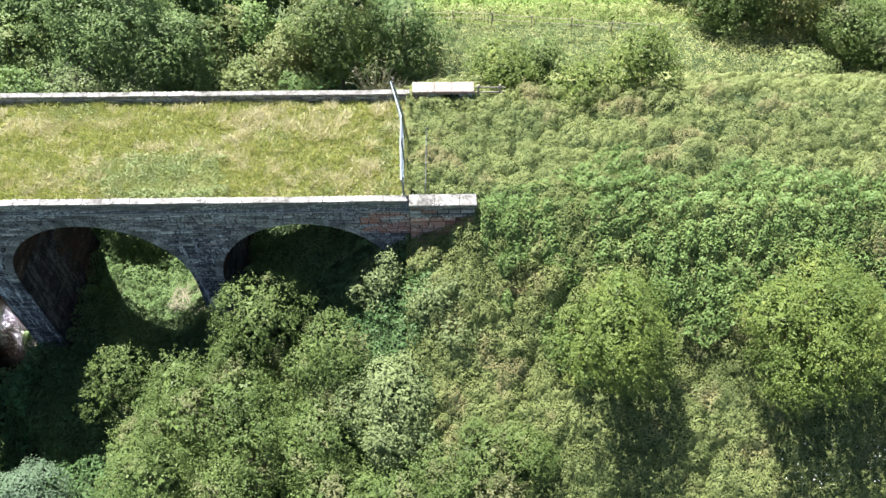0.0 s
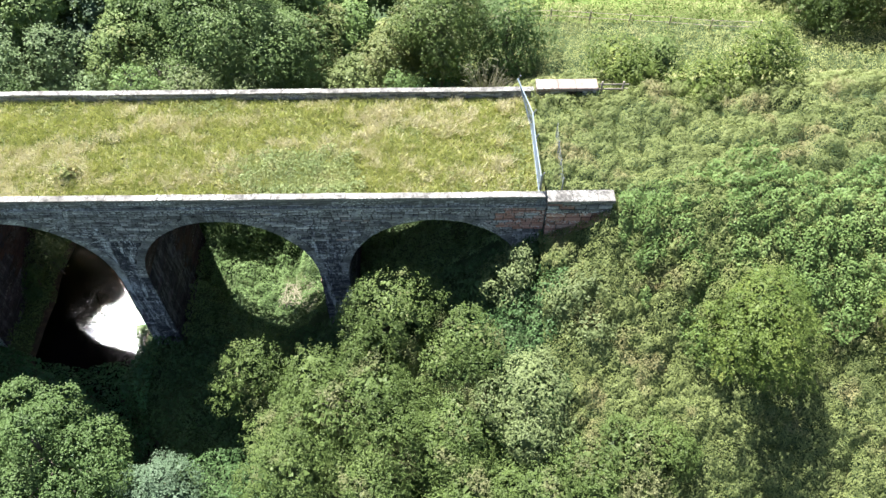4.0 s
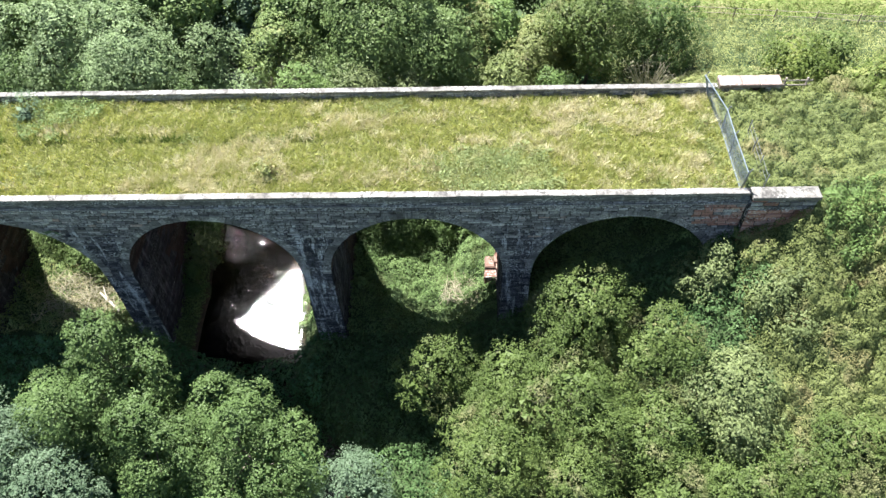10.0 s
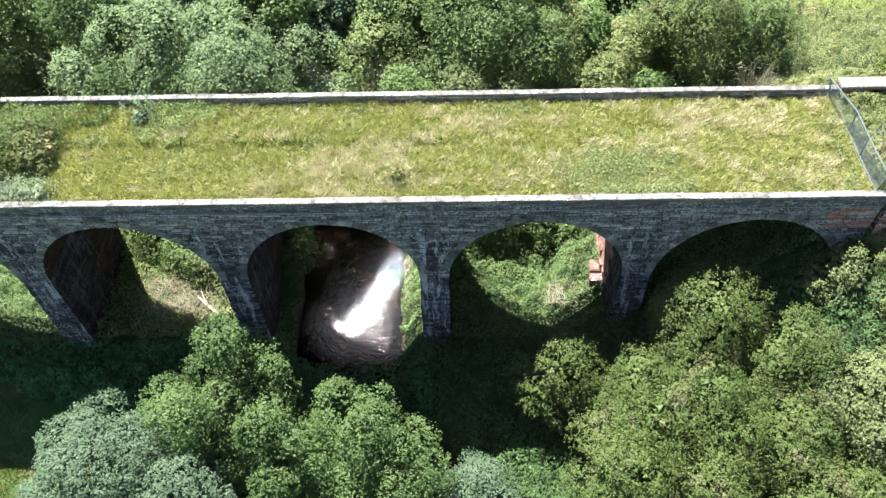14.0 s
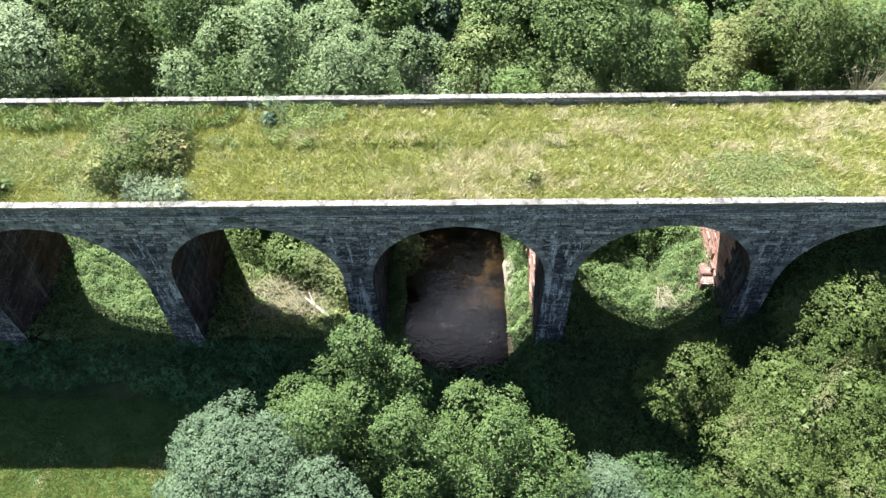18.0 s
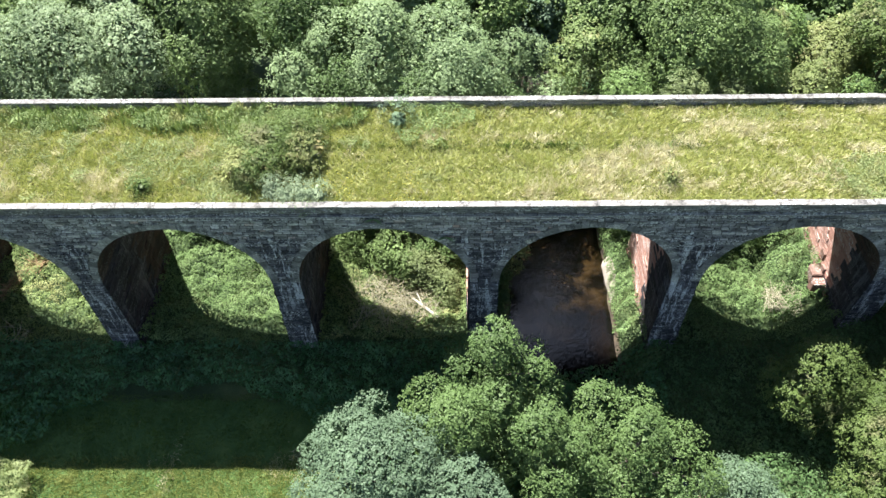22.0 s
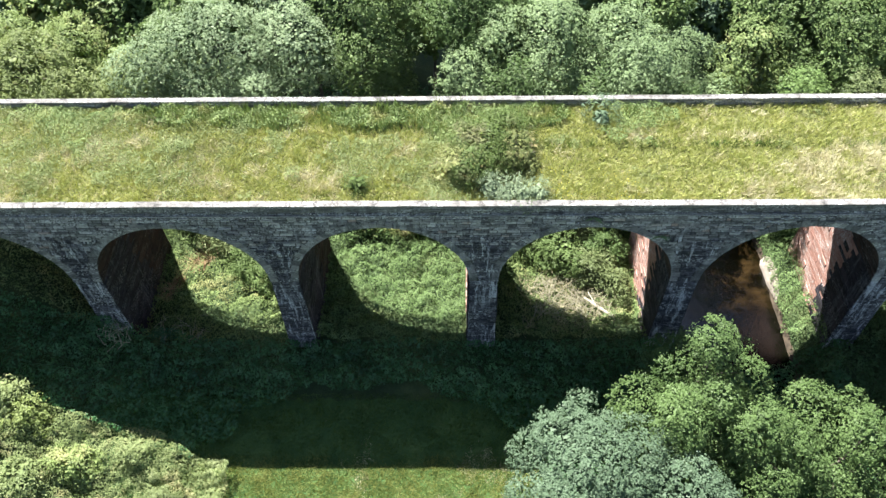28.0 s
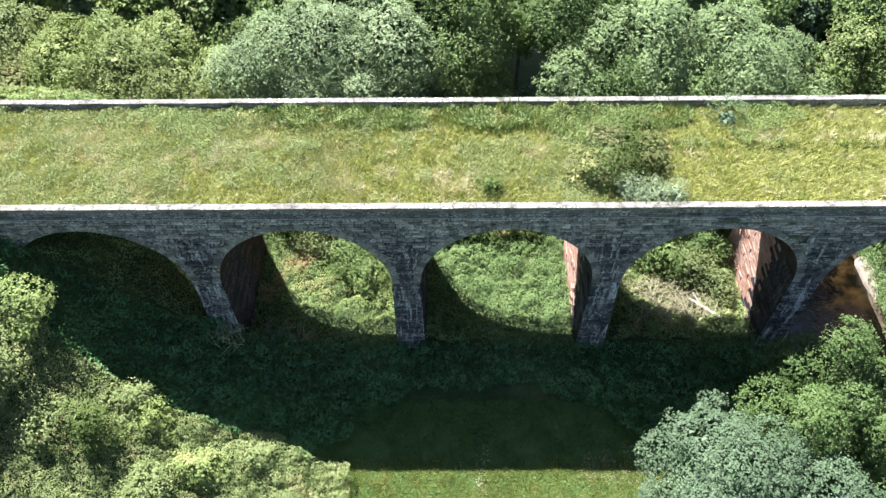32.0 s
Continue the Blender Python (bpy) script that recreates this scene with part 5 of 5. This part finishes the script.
# ---------------------------------------------------------------- fences
def mesh_fence(feet, heads, label):
    """A steel mesh fence across the deck: feet and heads of its posts, from the near parapet on."""
    ob = root("mesh_fence", (feet[0][0], feet[0][1], BED), label, "fence")
    o = Vector((feet[0][0], feet[0][1], 0))
    low = [Vector((x, y, 0.0)) - o for x, y in feet]
    top = [Vector((x, y, 1.6)) - o for x, y in heads]
    for a, b in zip(low, top):
        bm = bmesh.new()
        tube(bm, [a, b, b + Vector((0.1, 0, 0.22))], [0.05, 0.05, 0.04], 8)
        part("post", bm, M_DARKSTEEL, ob)
    for line, lift in ((low, 0.1), (top, 0.0)):
        bm = bmesh.new()
        tube(bm, [p + Vector((-0.06, 0, lift)) for p in line], [0.035] * len(line), 6)
        part("rail", bm, M_STEEL, ob)
    for a, b, c_, d in zip(low, low[1:], top, top[1:]):
        bm = bmesh.new()
        n = max(6, int((b - a).length / 0.18))
        for i in range(-12, n + 1):
            for sgn in (1, -1):
                ends = []
                for v in (0.06, 1.0):
                    u = (i + (12 * v if sgn > 0 else 12 * (1 - v))) / n
                    ends.append([u, v])
                (u0, v0), (u1, v1) = ends
                if min(u0, u1) >= 1 or max(u0, u1) <= 0:
                    continue
                for lim in (0.0, 1.0):
                    if (u0 - lim) * (u1 - lim) < 0:
                        s = (lim - u0) / (u1 - u0)
                        m = v0 + s * (v1 - v0)
                        first_out = (u0 < 0) if lim == 0 else (u0 > 1)
                        if first_out:
                            u0, v0 = lim, m
                        else:
                            u1, v1 = lim, m
                at = lambda u, v: a.lerp(b, u).lerp(c_.lerp(d, u), v) + Vector((-0.03 - 0.02 * sgn, 0, 0))
                tube(bm, [at(u0, v0), at(u1, v1)], [0.0055, 0.0055], 3)
        part("wire_mesh", bm, M_STEEL, ob, "diamond wire mesh")
    # spiked fan that hangs over the parapet
    fan = bmesh.new()
    for i in range(7):
        a = radians(-55 + i * 14)
        tube(fan, [(0, -0.4, 0.6), (0.1 + 0.5 * math.sin(a), -1.0, 0.45 - 0.5 * math.cos(a))], [0.018, 0.008], 4)
    part("spike_fan", fan, M_STEEL, ob)
    return ob


mesh_fence([(1.65, 0.75), (1.64, 3.35), (1.62, 5.3), (1.4, 8.0)], [(1.6, 0.5), (1.54, 3.3), (1.55, 5.2), (0.92, 8.05)], "galvanised steel mesh fence across the viaduct deck")

rail = root("timber_rail", (5.7, 8.75, float(land(6.5, 8.75))), "weathered grey timber rail beside the end pillar", "fence")
for dx in (0.25, 1.5):
    bm = bmesh.new()
    add_box(bm, (dx - 0.05, -0.05, -0.3), (dx + 0.05, 0.05, 1.25), 0.01)
    part("post", bm, M_RAIL, rail)
for dz in (0.75, 1.1):
    bm = bmesh.new()
    add_box(bm, (0, -0.09, dz - 0.05), (1.8, -0.052, dz + 0.05), 0.01)
    part("rail", bm, M_RAIL, rail)

old = root("old_wire_fence", (2.75, 0.7, 11.9), "rusty remains of a wire fence in the brambles", "fence")
for k in range(4):
    bm = bmesh.new()
    tube(bm, [(0.03 * k, 1.35 * k, 0), (0.03 * k + 0.04, 1.35 * k, 1.75)], [0.035, 0.03], 6)
    part("post", bm, M_DARKSTEEL, old)
for dz in (0.9, 1.25, 1.6):
    bm = bmesh.new()
    tube(bm, [(0.03 * k + 0.03, 1.35 * k, dz) for k in range(4)], [0.01] * 4, 4)
    part("wire", bm, M_DARKSTEEL, old)

fence_line = [(-2.0, 24.6), (1.5, 24.3), (5, 23.9), (8, 23.7), (11, 23.4), (14, 23.0), (17, 22.5), (20.6, 22.2)]
field_fence = root("field_fence", (0, 0, 0), "timber post and wire fence along the pasture", "fence")
tops = []
for x, y in fence_line:
    z = float(land(x, y))
    bm = bmesh.new()
    tube(bm, [(x, y, z - 0.3), (x, y, z + 1.2)], [0.06, 0.05], 7)
    part("post", bm, M_RAIL, field_fence)
    tops.append((x, y, z))
for dz in (0.6, 1.05):
    bm = bmesh.new()
    tube(bm, [(x, y, z + dz) for x, y, z in tops], [0.018] * len(tops), 5)
    part("rail", bm, M_RAIL, field_fence)

# ---------------------------------------------------------------- dead wood, sand bank
def branch_heap(name, x, y, sx, sy, count, seed, label, lift=0.0):
    r = np.random.default_rng(seed)
    z = float(land(x, y)) + lift
    ob = root(name, (x, y, z), label, "branches")
    for i in range(count):
        bm = bmesh.new()
        a = Vector((r.uniform(-sx, sx), r.uniform(-sy, sy), r.uniform(0.15, 0.7)))
        t = r.uniform(0, math.pi)
        ln = r.uniform(0.5, 1.5)
        d = Vector((math.cos(t) * ln, math.sin(t) * ln, r.uniform(-0.15, 0.3)))
        tube(bm, [a - d * 0.5, a + Vector((0, 0, r.uniform(-.08, .12))), a + d * 0.5], [0.024, 0.019, 0.008], 4)
        part("branch", bm, M_DEAD, ob)
    return ob


branch_heap("brush_heap", -40.1, 3.7, 1.5, 1.5, 150, 51, "heap of cut dead branches beneath the arch", 0.45)
branch_heap("brush_heap", -37.6, 2.9, 1.4, 1.1, 80, 52, "scattered dead branches beneath the arch", 0.45)
branch_heap("brush_heap", -12.9, 3.1, 1.3, 0.9, 150, 53, "heap of dead branches by the broken buttress", 0.25)
bare = root("bare_shrub", (-0.4, 13.8, float(land(-0.4, 13.8))), "leafless grey shrub behind the far parapet", "shrub")
rb = np.random.default_rng(57)
for i in range(60):
    bm = bmesh.new()
    q = Vector((rb.uniform(-1.9, 1.9), rb.uniform(-0.9, 0.9), rb.uniform(2.2, 3.9)))
    tube(bm, [(q.x * 0.2, q.y * 0.2, 0), (q.x * 0.5 + rb.uniform(-.2, .2), q.y * 0.5, q.z * 0.6), q, q + Vector((rb.uniform(-.5, .5), rb.uniform(-.3, .3), rb.uniform(-.2, .5)))], [0.03, 0.022, 0.015, 0.006], 4)
    part("twig", bm, M_DEAD, bare)
def wall_fern(x, z, radius, seed):
    """A rosette of fronds that spreads over the masonry from a joint."""
    r = np.random.default_rng(seed)
    ob = root("wall_fern", (x, FACE - 0.05, z), "grey-green fern rosette rooted in the masonry", "fern")
    for i in range(9):
        a = radians(-8 + i * 24.5) if i < 8 else radians(90)
        d = Vector((math.cos(a), -0.35, math.sin(a) * 0.9))
        side = Vector((-math.sin(a), 0, math.cos(a)))
        ln = radius * r.uniform(0.8, 1.1)
        bm = bmesh.new()
        mid = [d * (ln * s) + Vector((0, 0, -0.25 * ln * s * s)) for s in (0.12, 0.4, 0.7, 1.0)]
        wide = (0.015, 0.06, 0.05, 0.006)
        rows = [[bm.verts.new(m - side * w), bm.verts.new(m + Vector((0, -0.02, 0))), bm.verts.new(m + side * w)] for m, w in zip(mid, wide)]
        for p, q in zip(rows, rows[1:]):
            for k in (0, 1):
                bm.faces.new((p[k], p[k + 1], q[k + 1], q[k]))
        part("frond", bm, L_GREY, ob)
    return ob


wall_fern(-39.6, 11.85, 0.55, 101)
wall_fern(-35.73, 10.3, 0.6, 102)
poles = root("fallen_poles", (-36.6, 7.6, -0.4), "bleached dead poles leaning in the scrub behind the arch", "branches")
for a, b in (((0, 0, -0.15), (2.3, 0.2, 0.4)), ((1.2, 0.4, 0.4), (2.7, -1.0, -0.2))):
    bm = bmesh.new()
    tube(bm, [a, ((a[0] + b[0]) / 2, a[1], (a[2] + b[2]) / 2 + 0.04), b], [0.06, 0.05, 0.03], 6)
    part("pole", bm, M_DEAD, poles)
build_tree("shrub", (-70.5, 0.6), -0.1, 0.6, 1.1, L_FRESH, 1200, "fresh green plant at the foot of a pier", "shrub", leaf=0.1, tuft=0.3)
branch_heap("brush_heap", -68.4, -1.2, 0.9, 0.8, 26, 55, "few dead branches at the pier's foot", 0.75)
branch_heap("brush_heap", -65.4, 0.9, 1.6, 0.9, 34, 59, "scattered dead branches in the shade beneath the arch", 0.8)
log = root("fallen_log", (-37.2, 2.7, float(land(-37.2, 2.7)) + 0.75), "pale stripped log lying in the scrub under the arch", "log")
bm = bmesh.new()
tube(bm, [(-0.95, 0.8, 0.06), (-0.3, 0.22, 0.1), (0.3, -0.28, 0.04), (0.85, -0.75, 0.08)], [0.06, 0.10, 0.11, 0.09], 8)
part("trunk", bm, M_PALEWOOD, log)
bm = bmesh.new()
tube(bm, [(-0.25, 0.2, 0.1), (-0.55, 0.75, 0.3), (-0.7, 1.1, 0.35)], [0.05, 0.035, 0.015], 6)
part("side_branch", bm, M_PALEWOOD, log)

r = np.random.default_rng(56)
bm = bmesh.new()
turns = np.linspace(0, 2 * math.pi, 36, endpoint=False)
rim = [(-23.75 + 0.45 * math.cos(a) * (1 + 0.3 * math.sin(3 * a) + r.uniform(-.15, .15)) + 0.12 * math.sin(a), 6.8 + 2.3 * math.sin(a)) for a in turns]
rings = [[bm.verts.new((-23.7 + (x + 23.7) * s, 6.8 + (y - 6.8) * s, z + r.uniform(-.05, .05))) for x, y in rim] for s, z in ((1.25, -3.5), (1.0, -2.95), (0.7, -2.65), (0.3, -2.5))]
for low_ring, high_ring in zip(rings, rings[1:]):
    for i in range(36):
        bm.faces.new((low_ring[i], low_ring[(i + 1) % 36], high_ring[(i + 1) % 36], high_ring[i]))
bm.faces.new(rings[-1])
sand = root("sand_bank", (0, 0, 0), "pale sand bank at the river's edge", "sand bank", kind="structure")
part("sand", bm, M_SAND, sand)

# ---------------------------------------------------------------- stones that can be picked apart
for arch, x0, x1, z0, z1, k in loose_stones:
    ob = child("stone", unit_stones[k], arch)
    ob.location = (x0 + 0.012, FACE, z0 + 0.012)
    ob.scale = (x1 - x0 - 0.024, 1, z1 - z0 - 0.024)
